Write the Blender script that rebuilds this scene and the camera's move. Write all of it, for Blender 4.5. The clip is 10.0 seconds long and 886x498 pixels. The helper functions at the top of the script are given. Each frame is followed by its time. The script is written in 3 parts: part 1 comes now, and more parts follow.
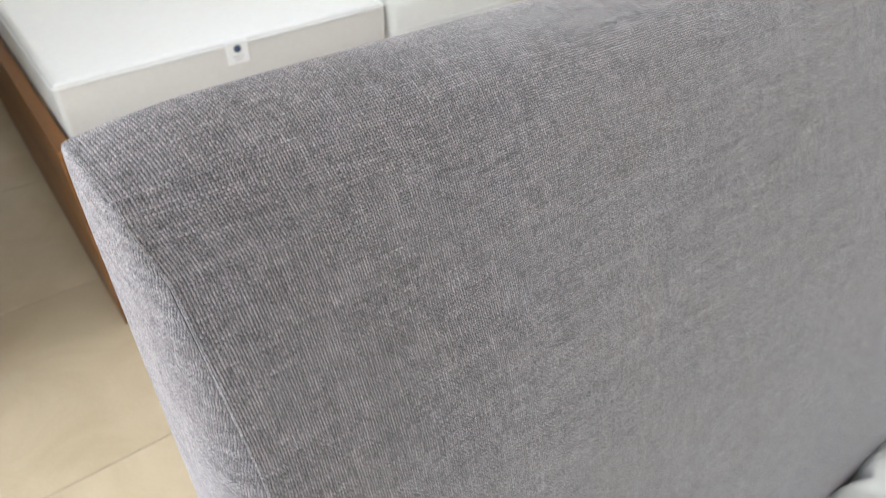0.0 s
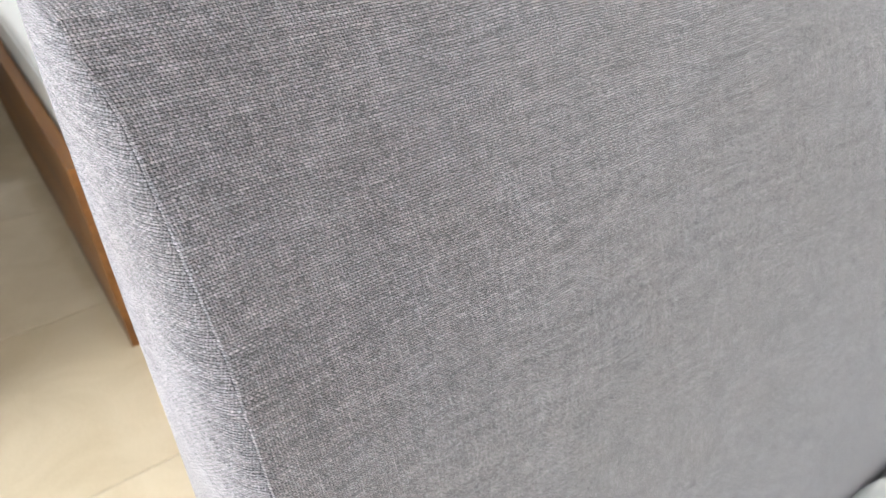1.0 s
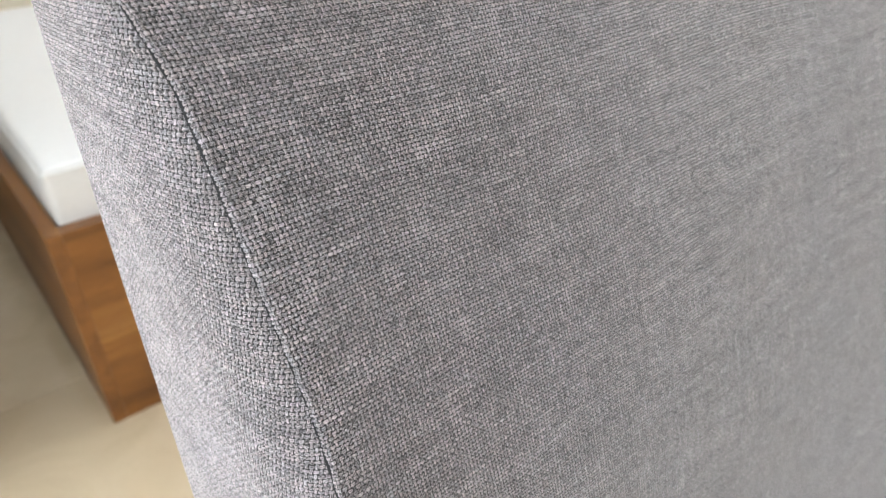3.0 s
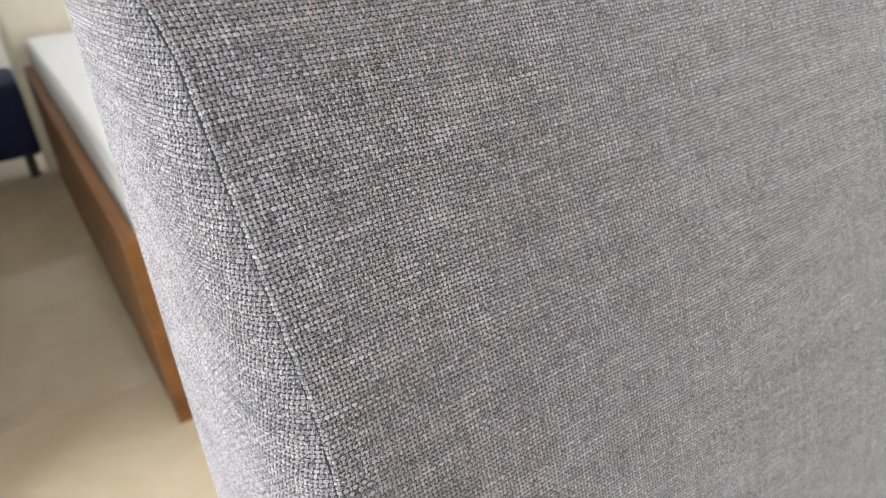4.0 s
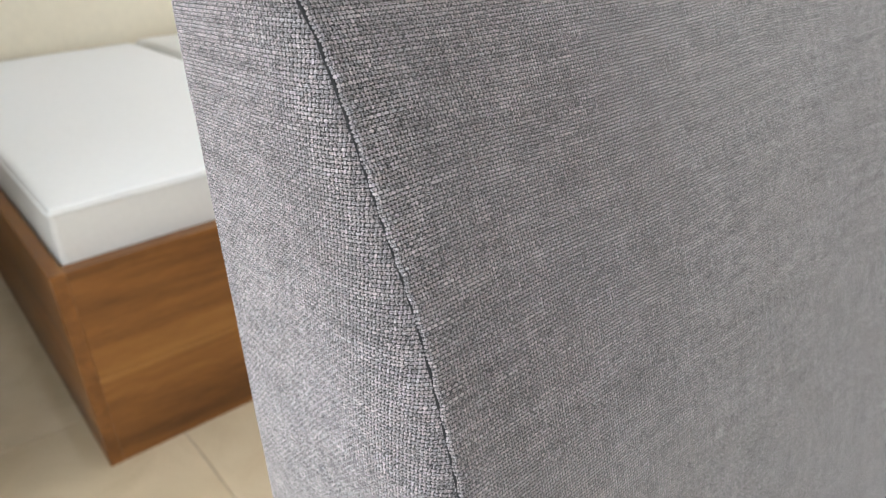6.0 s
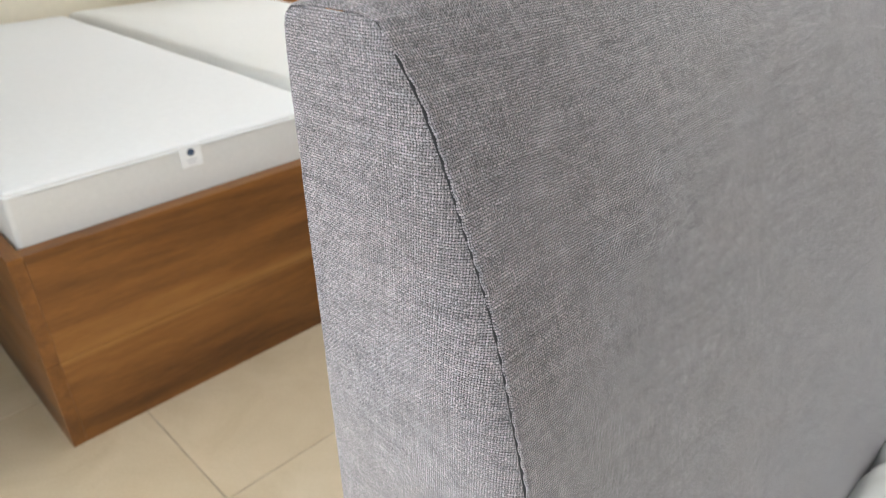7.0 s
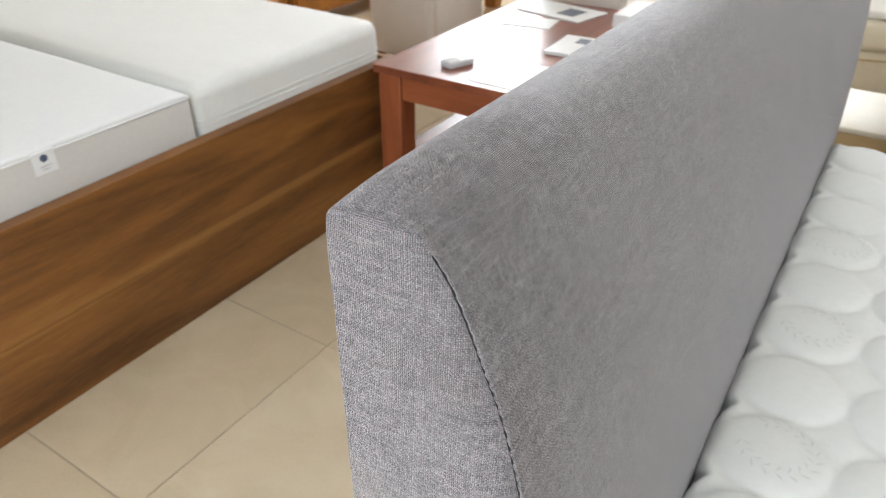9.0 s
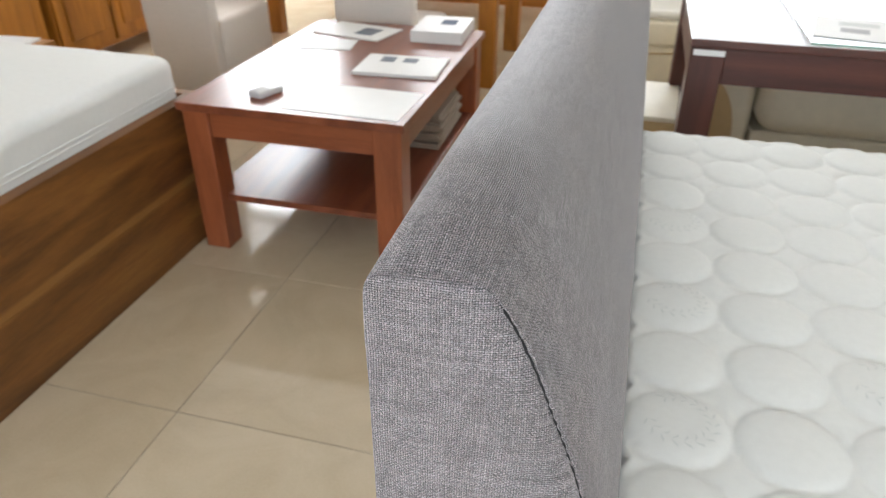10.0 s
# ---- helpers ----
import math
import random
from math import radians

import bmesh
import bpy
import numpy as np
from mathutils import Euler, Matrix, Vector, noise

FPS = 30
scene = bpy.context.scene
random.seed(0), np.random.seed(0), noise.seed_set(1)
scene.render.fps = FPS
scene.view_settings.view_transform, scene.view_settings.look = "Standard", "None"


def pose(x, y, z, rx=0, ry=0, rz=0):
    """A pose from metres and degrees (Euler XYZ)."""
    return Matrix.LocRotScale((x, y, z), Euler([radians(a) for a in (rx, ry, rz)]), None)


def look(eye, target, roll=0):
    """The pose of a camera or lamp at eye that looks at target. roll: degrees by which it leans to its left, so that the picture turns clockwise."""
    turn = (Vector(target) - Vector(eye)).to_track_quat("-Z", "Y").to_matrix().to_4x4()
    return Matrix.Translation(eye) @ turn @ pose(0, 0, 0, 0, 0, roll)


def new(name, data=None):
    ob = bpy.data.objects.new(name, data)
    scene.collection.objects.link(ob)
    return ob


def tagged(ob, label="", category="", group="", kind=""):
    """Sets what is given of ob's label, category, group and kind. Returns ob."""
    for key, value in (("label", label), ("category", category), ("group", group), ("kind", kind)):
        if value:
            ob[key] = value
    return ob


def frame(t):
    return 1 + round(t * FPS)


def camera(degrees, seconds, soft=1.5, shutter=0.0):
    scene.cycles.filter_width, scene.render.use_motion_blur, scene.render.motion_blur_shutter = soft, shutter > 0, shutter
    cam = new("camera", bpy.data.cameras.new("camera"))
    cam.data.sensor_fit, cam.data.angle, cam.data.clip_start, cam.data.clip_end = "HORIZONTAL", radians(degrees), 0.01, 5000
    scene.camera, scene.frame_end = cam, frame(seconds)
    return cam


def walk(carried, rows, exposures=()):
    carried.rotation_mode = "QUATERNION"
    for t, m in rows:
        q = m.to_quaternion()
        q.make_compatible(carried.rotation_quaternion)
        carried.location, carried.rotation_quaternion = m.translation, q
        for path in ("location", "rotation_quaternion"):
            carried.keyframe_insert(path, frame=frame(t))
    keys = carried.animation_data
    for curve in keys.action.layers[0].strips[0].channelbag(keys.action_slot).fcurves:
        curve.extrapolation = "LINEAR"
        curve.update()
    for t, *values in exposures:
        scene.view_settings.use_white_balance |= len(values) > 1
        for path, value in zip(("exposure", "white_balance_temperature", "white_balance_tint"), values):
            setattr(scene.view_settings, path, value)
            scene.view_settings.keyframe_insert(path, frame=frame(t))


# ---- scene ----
cam = camera(64.63, 10.0, soft=0.9, shutter=0.25)
PATH = [
    (0, (0.1962, -0.0157, 1.1984), (-1.0744, 0.9231, -0.0473), -0.59),
    (0.3, (0.2172, -0.0172, 1.1815), (-1.0853, 0.9260, -0.0076), 2.02),
    (0.5, (0.2259, -0.0117, 1.1707), (-1.1074, 0.9315, 0.0004), 2.18),
    (0.7, (0.2267, -0.0056, 1.1696), (-1.1089, 0.9314, 0.0128), 0.12),
    (1, (0.2128, -0.0188, 1.1500), (-1.1343, 0.9338, -0.0043), -1.54),
    (1.2, (0.2025, -0.0279, 1.1574), (-1.0689, 1.0248, 0.0281), 0.15),
    (1.5, (0.1956, -0.0399, 1.1451), (-1.0896, 1.0573, 0.0754), -2.81),
    (1.7, (0.1894, -0.0440, 1.1390), (-1.1169, 1.0712, 0.1144), -2.86),
    (2, (0.1755, -0.0387, 1.1219), (-1.1194, 1.0922, 0.0999), -2.83),
    (2.2, (0.1727, -0.0346, 1.1247), (-1.1147, 1.0985, 0.0958), -2.62),
    (2.5, (0.1685, -0.0350, 1.1199), (-1.1605, 1.0656, 0.1088), -2.82),
    (3, (0.1616, -0.0263, 1.1163), (-1.2087, 1.0248, 0.1075), -2.98),
    (3.2, (0.1608, -0.0220, 1.1175), (-1.2536, 0.9807, 0.1205), -3.80),
    (4.3, (0.1627, -0.0160, 1.1049), (-1.3416, 0.8922, 0.1498), -4.11),
    (4.5, (0.1618, -0.0195, 1.1069), (-1.3324, 0.9140, 0.1602), -3.49),
    (5, (0.1611, -0.0244, 1.1054), (-1.3065, 0.9579, 0.1666), -3.00),
    (5.5, (0.1631, -0.0389, 1.1054), (-1.2528, 1.0367, 0.1897), -2.09),
    (5.8, (0.1689, -0.0515, 1.1055), (-1.2493, 1.0391, 0.2117), -2.84),
    (6, (0.1711, -0.0602, 1.1053), (-1.2313, 1.0574, 0.2198), -2.76),
    (6.2, (0.1712, -0.0667, 1.1073), (-1.2160, 1.0699, 0.2221), -3.09),
    (7.3, (0.1959, -0.1426, 1.1672), (-1.0271, 1.0961, 0.1824), -0.42),
    (7.5, (0.2022, -0.1600, 1.1890), (-1.0037, 1.0948, 0.2036), -0.09),
    (7.8, (0.2106, -0.1727, 1.2102), (-0.9721, 1.0986, 0.2178), -0.43),
    (8, (0.2139, -0.1796, 1.2170), (-0.9133, 1.0860, 0.1552), -0.34),
    (8.5, (0.1986, -0.1790, 1.2273), (-0.8843, 1.1412, 0.1860), 1.50),
    (8.7, (0.1955, -0.1809, 1.2280), (-0.8645, 1.1628, 0.1932), 1.44),
    (9, (0.1600, -0.1678, 1.2334), (-0.7470, 1.2470, 0.1490), 0.21),
    (9.5, (0.1176, -0.1755, 1.2398), (-0.5920, 1.3691, 0.1858), -0.38),
    (10, (0.0723, -0.1732, 1.2276), (-0.3654, 1.4799, 0.1904), 0.31),
]
EXPOSURES = [(0, -0.14, 6170, 9), (0.5, 0.04, 6150, 9), (1, 0.23, 6120, 9), (1.5, 0.26, 6120, 9), (2, 0.17, 6190, 9), (3, 0.07, 6250, 9), (5.5, 0.11, 6220, 9), (6, -0.24, 6250, 9), (7.3, -0.27, 6270, 9), (8, -0.37, 6270, 9), (9, -0.41, 6290, 9), (10, -0.57, 6320, 9)]
walk(cam, [(t, look(e, g, r)) for t, e, g, r in PATH], EXPOSURES)
cam.data.dof.use_dof = True
cam.data.dof.aperture_fstop = 24.0

# ---- world and light ----
world = bpy.data.worlds.new("sky")
scene.world = world
world.use_nodes = True
wn = world.node_tree.nodes
sky = wn.new("ShaderNodeTexSky")
sky.sky_type = "NISHITA"
sky.sun_disc = False
sky.sun_elevation = radians(38)
sky.sun_rotation = radians(20)
world.node_tree.links.new(sky.outputs[0], wn["Background"].inputs[0])
wn["Background"].inputs[1].default_value = 0.12


def area_light(name, eye, target, sx, sy, watts, colour):
    data = bpy.data.lights.new(name, "AREA")
    data.shape, data.size, data.size_y, data.energy, data.color = "RECTANGLE", sx, sy, watts, colour
    ob = new(name, data)
    ob.matrix_world = look(eye, target)
    return ob


area_light("window_light_far", (-2.1, 6.8, 2.2), (-2.1, 0, 2.2), 4.4, 1.4, 500, (0.97, 0.985, 1.0))
area_light("window_light_far", (1.25, 6.8, 2.2), (1.25, 0, 2.2), 2.2, 1.4, 60, (0.97, 0.985, 1.0))
# two added fill lamps, no known windows behind them, brighten the headboard's end
area_light("fill_light_near", (0.5, -3.35, 1.7), (0.5, 0, 1.7), 3.0, 2.0, 150, (0.90, 0.95, 1.0))
area_light("fill_light_west", (-5.3, -2.5, 1.7), (0, -2.5, 1.7), 1.3, 2.0, 700, (0.90, 0.95, 1.0))


# ---- node helpers ----
class Nodes:
    """A node material under construction."""

    def __init__(self, name):
        self.mat = bpy.data.materials.new(name)
        self.mat.use_nodes = True
        self.tree = self.mat.node_tree
        self.bsdf = self.tree.nodes["Principled BSDF"]

    def node(self, kind, **props):
        n = self.tree.nodes.new(kind)
        for k, v in props.items():
            setattr(n, k, v)
        return n

    def put(self, socket, value):
        if isinstance(value, bpy.types.NodeSocket):
            self.tree.links.new(value, socket)
        else:
            socket.default_value = value

    def math(self, op, a, b=0.0, c=0.0):
        n = self.node("ShaderNodeMath", operation=op)
        for sock, v in zip(n.inputs, (a, b, c)):
            self.put(sock, v)
        return n.outputs[0]

    def mix(self, fac, a, b, blend="MIX"):
        n = self.node("ShaderNodeMix", data_type="RGBA", blend_type=blend)
        self.put(n.inputs[0], fac)
        self.put(n.inputs[6], a)
        self.put(n.inputs[7], b)
        return n.outputs[2]

    def ramp(self, fac, stops):
        n = self.node("ShaderNodeValToRGB")
        while len(n.color_ramp.elements) < len(stops):
            n.color_ramp.elements.new(0.5)
        for el, (at, col) in zip(n.color_ramp.elements, stops):
            el.position, el.color = at, (*col, 1)
        self.put(n.inputs[0], fac)
        return n.outputs[0]

    def coords(self, which="Object", scale=(1, 1, 1), turn=(0, 0, 0)):
        tc = self.node("ShaderNodeTexCoord")
        mp = self.node("ShaderNodeMapping")
        self.put(mp.inputs[0], tc.outputs[which])
        mp.inputs["Scale"].default_value = scale
        mp.inputs["Rotation"].default_value = turn
        return mp.outputs[0]

    def noise(self, vec, scale, detail=3.0, rough=0.55, out=0, distort=0.0):
        n = self.node("ShaderNodeTexNoise")
        self.put(n.inputs["Vector"], vec)
        for key, v in (("Scale", scale), ("Detail", detail), ("Roughness", rough), ("Distortion", distort)):
            n.inputs[key].default_value = v
        return n.outputs[out]

    def bump(self, height, strength, distance, normal=None):
        n = self.node("ShaderNodeBump")
        self.put(n.inputs["Height"], height)
        n.inputs["Strength"].default_value, n.inputs["Distance"].default_value = strength, distance
        if normal is not None:
            self.put(n.inputs["Normal"], normal)
        return n.outputs[0]

    def set(self, **kw):
        for k, v in kw.items():
            self.put(self.bsdf.inputs[k.replace("_", " ")], v)
        return self.mat


def rgb(r, g, b):
    return (r, g, b, 1.0)


PITCH = 0.00094
PITCH_V = 0.00088


# half widths of warp and weft yarns, how round they are, how far they rise and dive, and how much prouder the weft is
WARP, WEFT, ROUND, WAVE, PROUD = 0.36, 0.42, 0.62, 0.56, 0.05


def weave_height(u, v):
    """Relief, about 0 to 1, of plain-woven cloth at places in metres: warp and weft pass over one another in turn."""
    s, t = u / PITCH, v / PITCH_V
    i, j = np.floor(s), np.floor(t)
    warp = ROUND * np.sqrt(np.clip(1 - np.abs((s - i - 0.5) / WARP) ** 3, 0, 1)) + WAVE * np.cos(np.pi * (t - 0.5 + i))
    weft = ROUND * np.sqrt(np.clip(1 - np.abs((t - j - 0.5) / WEFT) ** 3, 0, 1)) - WAVE * np.cos(np.pi * (s - 0.5 + j)) + PROUD
    return np.maximum(warp, weft) / (ROUND + WAVE)


def weave_material(name, dark, light):
    """Plain-woven melange cloth; the UV map is in metres along the yarns."""
    m = Nodes(name)
    uv = m.node("ShaderNodeUVMap").outputs[0]
    sep = m.node("ShaderNodeSeparateXYZ")
    m.put(sep.inputs[0], uv)
    s = m.math("DIVIDE", sep.outputs[0], PITCH)
    t = m.math("DIVIDE", sep.outputs[1], PITCH_V)
    fs, ft = m.math("FRACT", s), m.math("FRACT", t)
    ids, idt = m.math("FLOOR", s), m.math("FLOOR", t)

    def yarn_top(across, half, along, sign):
        k = m.math("POWER", m.math("DIVIDE", m.math("ABSOLUTE", m.math("SUBTRACT", across, 0.5)), half), 3.0)
        crown = m.math("SQRT", m.math("MAXIMUM", m.math("SUBTRACT", 1.0, k), 0.0))
        dive = m.math("COSINE", m.math("MULTIPLY", m.math("SUBTRACT", along, 0.5), math.pi))
        return m.math("MULTIPLY_ADD", crown, ROUND, m.math("MULTIPLY", dive, sign * WAVE)), crown

    warp, warp_crown = yarn_top(fs, WARP, m.math("ADD", t, ids), 1.0)
    weft, weft_crown = yarn_top(ft, WEFT, m.math("ADD", s, idt), -1.0)
    weft = m.math("ADD", weft, PROUD)
    height = m.math("DIVIDE", m.math("MAXIMUM", warp, weft), ROUND + WAVE)
    par = m.math("GREATER_THAN", weft, warp)
    rest = m.math("SUBTRACT", 1.0, par)
    # fibres along each yarn
    comb = m.node("ShaderNodeCombineXYZ")
    m.put(comb.inputs[0], m.math("ADD", m.math("MULTIPLY", s, m.math("MULTIPLY_ADD", par, -6.2, 7.0)), m.math("MULTIPLY", idt, 7.3)))
    m.put(comb.inputs[1], m.math("ADD", m.math("MULTIPLY", t, m.math("MULTIPLY_ADD", par, 6.2, 0.8)), m.math("MULTIPLY", ids, 3.1)))
    m.put(comb.inputs[2], par)
    fibre = m.noise(comb.outputs[0], 1.0, 2.0, 0.65)
    # each float of yarn has its own shade, and single yarns run lighter or darker for a stretch
    cell = m.node("ShaderNodeTexWhiteNoise", noise_dimensions="3D")
    cc = m.node("ShaderNodeCombineXYZ")
    m.put(cc.inputs[0], ids)
    m.put(cc.inputs[1], idt)
    m.put(cell.inputs["Vector"], cc.outputs[0])
    yarns = []
    for run, yarn, z in ((t, ids, 0.0), (s, idt, 9.0)):
        w = m.node("ShaderNodeTexWhiteNoise", noise_dimensions="1D")
        m.put(w.inputs["W"], m.math("ADD", yarn, 0.37 + z))
        c = m.node("ShaderNodeCombineXYZ")
        m.put(c.inputs[0], m.math("MULTIPLY_ADD", run, 0.09, m.math("MULTIPLY", w.outputs[0], 90.0)))
        m.put(c.inputs[1], m.math("MULTIPLY", w.outputs[0], 40.0))
        yarns.append(m.noise(c.outputs[0], 1.0, 1.0))
    slub = m.math("ADD", m.math("MULTIPLY", yarns[1], par), m.math("MULTIPLY", yarns[0], rest))
    streak = m.math("POWER", m.math("MAXIMUM", m.math("MULTIPLY_ADD", slub, 4.0, -2.15), 0.0), 1.4)
    tone = m.math("ADD", m.math("MULTIPLY_ADD", cell.outputs[0], 0.16, 0.03), m.math("MULTIPLY_ADD", fibre, 3.0, -1.07))
    tone = m.math("ADD", tone, m.math("MULTIPLY_ADD", slub, 0.46, -0.23))
    tone = m.math("ADD", tone, m.math("MULTIPLY", streak, 0.24))
    for sx, sy, much in ((14.0, 800.0, 0.24), (850.0, 16.0, 0.20), (45.0, 260.0, 0.26), (300.0, 60.0, 0.16)):
        c = m.node("ShaderNodeCombineXYZ")
        m.put(c.inputs[0], m.math("MULTIPLY", sep.outputs[0], sx))
        m.put(c.inputs[1], m.math("MULTIPLY", sep.outputs[1], sy))
        m.put(c.inputs[2], much)
        tone = m.math("ADD", tone, m.math("MULTIPLY_ADD", m.noise(c.outputs[0], 1.0, 2.0), much, -0.5 * much))
    col = m.ramp(tone, [(0.22, dark), (0.52, tuple(0.6 * x + 0.4 * y for x, y in zip(dark, light))), (0.95, light)])
    warm = m.mix(m.noise(uv, 14.0, 2.0), rgb(0.99, 0.985, 1.05), rgb(1.05, 0.985, 0.99))
    col = m.mix(1.0, col, warm, "MULTIPLY")
    hue = m.ramp(cell.outputs[0], [(0.0, (0.97, 1.0, 1.03)), (0.45, (1.0, 1.0, 1.0)), (0.75, (1.05, 0.985, 0.98)), (1.0, (1.02, 0.97, 1.04))])
    col = m.mix(1.0, col, hue, "MULTIPLY")
    # shade in the gaps between yarns, painted into the colour as near-black
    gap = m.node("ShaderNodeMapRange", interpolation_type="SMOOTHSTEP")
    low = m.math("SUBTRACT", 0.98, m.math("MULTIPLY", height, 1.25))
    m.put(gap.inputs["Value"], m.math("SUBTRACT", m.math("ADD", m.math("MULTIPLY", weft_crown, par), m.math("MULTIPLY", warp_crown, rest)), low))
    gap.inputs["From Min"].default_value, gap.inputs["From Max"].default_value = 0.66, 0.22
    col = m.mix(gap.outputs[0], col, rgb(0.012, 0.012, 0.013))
    nor = m.bump(fibre, 1.0, 0.00033)
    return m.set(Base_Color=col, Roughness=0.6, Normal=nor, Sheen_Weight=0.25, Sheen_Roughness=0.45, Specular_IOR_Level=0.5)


def wood_material(name, dark, mid, light, scale=1.0, rough=0.42, axis=0, coat=0.0, sap=None):
    """Long-grained timber with its grain along the given axis of the object."""
    m = Nodes(name)
    info = m.node("ShaderNodeObjectInfo")
    base = m.coords("Object", tuple((0.7 if k == axis else 7.0) * scale for k in range(3)))
    off = m.node("ShaderNodeVectorMath", operation="ADD")
    m.put(off.inputs[0], base)
    sh = m.node("ShaderNodeCombineXYZ")
    for i in range(3):
        m.put(sh.inputs[i], m.math("MULTIPLY", info.outputs["Random"], 31.0 + 7 * i))
    m.put(off.inputs[1], sh.outputs[0])
    v = off.outputs[0]
    broad = m.noise(v, 0.8, 4.0, 0.55, distort=1.8)
    fine = m.noise(v, 9.0, 3.0, 0.65, distort=0.6)
    pore = m.noise(v, 40.0, 2.0, 0.7)
    tone = m.math("ADD", m.math("MULTIPLY_ADD", broad, 0.62, 0.025), m.math("MULTIPLY", fine, 0.18))
    tone = m.math("ADD", tone, m.math("MULTIPLY_ADD", pore, 0.16, -0.06))
    col = m.ramp(tone, [(0.3, dark), (0.5, mid), (0.72, light)])
    if sap is not None:
        # a pale streak of sapwood at the height sap, fading in and out along the grain
        sp = m.node("ShaderNodeSeparateXYZ")
        m.put(sp.inputs[0], m.coords("Object"))
        wander = m.math("MULTIPLY_ADD", m.noise(v, 0.6, 3.0), 0.03, sap - 0.015)
        near = m.math("SUBTRACT", 1.0, m.math("DIVIDE", m.math("ABSOLUTE", m.math("SUBTRACT", sp.outputs[2], wander)), 0.022))
        runs = m.math("MAXIMUM", m.math("MULTIPLY_ADD", m.noise(v, 0.45, 2.0), 5.0, -2.1), 0.0)
        much = m.math("MINIMUM", m.math("MULTIPLY", m.math("MAXIMUM", near, 0.0), runs), 0.38)
        col = m.mix(much, col, rgb(light[0] * 1.3, light[1] * 1.35, light[2] * 1.5))
    nor = m.bump(m.math("ADD", fine, pore), 0.12, 0.001)
    return m.set(Base_Color=col, Roughness=m.math("MULTIPLY_ADD", fine, 0.18, rough - 0.09), Normal=nor, Coat_Weight=coat, Coat_Roughness=0.18)


def plain_material(name, col, rough=0.6, vary=0.08, scale=20.0, grain=0.0, **kw):
    m = Nodes(name)
    v = m.coords("Object")
    n = m.noise(v, scale, 4.0)
    n2 = m.noise(v, scale * 9, 2.0)
    f = m.math("ADD", m.math("MULTIPLY", n, 0.6), m.math("MULTIPLY", n2, 0.4))
    lo, hi = tuple(c * (1 - vary) for c in col), tuple(min(1, c * (1 + vary)) for c in col)
    c = m.ramp(f, [(0.3, lo), (0.7, hi)])
    nor = m.bump(n2, 0.25, grain) if grain else None
    if nor is not None:
        m.set(Normal=nor)
    return m.set(Base_Color=c, Roughness=rough, **kw)


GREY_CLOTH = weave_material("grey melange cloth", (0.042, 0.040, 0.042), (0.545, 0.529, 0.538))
SEAM_SHADE = plain_material("dark seam crease shade", (0.02, 0.02, 0.022), 0.9)
BED_WOOD = wood_material("oiled brown bed timber", (0.098, 0.036, 0.009), (0.245, 0.10, 0.023), (0.41, 0.195, 0.047))
CHERRY = wood_material("cherry-stained timber", (0.20, 0.052, 0.018), (0.35, 0.100, 0.036), (0.46, 0.155, 0.058), 1.4, 0.38, coat=0.2)
CHERRY_UP = wood_material("cherry-stained upright timber", (0.20, 0.052, 0.018), (0.35, 0.100, 0.036), (0.46, 0.155, 0.058), 1.4, 0.38, 2, 0.2)
DARK_WOOD = wood_material("dark wenge timber", (0.050, 0.013, 0.008), (0.098, 0.028, 0.018), (0.14, 0.046, 0.030), 1.2, 0.46, coat=0.05)
HONEY = wood_material("honey-coloured oak", (0.26, 0.095, 0.010), (0.46, 0.185, 0.020), (0.58, 0.26, 0.035), 1.2, 0.5, 2, 0.05)
WHITE_COVER = plain_material("white mattress ticking", (0.80, 0.81, 0.81), 0.85, 0.03, 60, 0.0006)
BORDER_COVER = plain_material("off-white mattress border", (0.67, 0.655, 0.63), 0.85, 0.04, 80, 0.0006)
CREAM_COVER = plain_material("creamy mattress cover", (0.79, 0.795, 0.772), 0.85, 0.03, 60, 0.0006)
QUILT = plain_material("quilted white jersey", (0.77, 0.78, 0.76), 0.88, 0.03, 90, 0.0004)
PRINT = plain_material("pale grey print", (0.67, 0.69, 0.675), 0.85, 0.05)
PAPER = plain_material("white paper", (0.82, 0.82, 0.81), 0.5, 0.02)
INK = plain_material("grey printed ink", (0.16, 0.18, 0.22), 0.6, 0.2, 40)
TAG_MAT = plain_material("white woven label", (0.86, 0.86, 0.86), 0.7, 0.02)
BLUE_INK = plain_material("dark blue print", (0.06, 0.09, 0.15), 0.7, 0.1)
CREAM_LEATHER = plain_material("cream leather", (0.80, 0.74, 0.60), 0.45, 0.05, 30, 0.0008)
TAN_LEATHER = plain_material("tan leather", (0.56, 0.40, 0.20), 0.5, 0.06, 30, 0.0008)
BEIGE_CLOTH = plain_material("beige chair cloth", (0.80, 0.75, 0.70), 0.9, 0.06, 120, 0.0005, Sheen_Weight=0.2)
BLACK = plain_material("black plastic", (0.02, 0.02, 0.022), 0.4, 0.1)
GREYPLASTIC = plain_material("silver grey plastic", (0.60, 0.60, 0.61), 0.35, 0.1)
GREYDARK = plain_material("dark grey plastic", (0.10, 0.105, 0.11), 0.3, 0.1)
NAVY = plain_material("navy cloth", (0.012, 0.016, 0.055), 0.9, 0.1, 60)
WALL_PAINT = plain_material("white wall paint", (0.62, 0.60, 0.56), 0.9, 0.03, 3, 0.001)
# kept dark so that the added wall throws little light back
SHADE_WALL_PAINT = plain_material("grey shade wall paint", (0.22, 0.215, 0.20), 0.8, 0.04, 3, 0.001)
CEIL_PAINT = plain_material("white ceiling paint", (0.82, 0.82, 0.81), 0.9, 0.02, 3)
GROUT = plain_material("grey-brown grout", (0.40, 0.34, 0.26), 0.9, 0.15, 40)


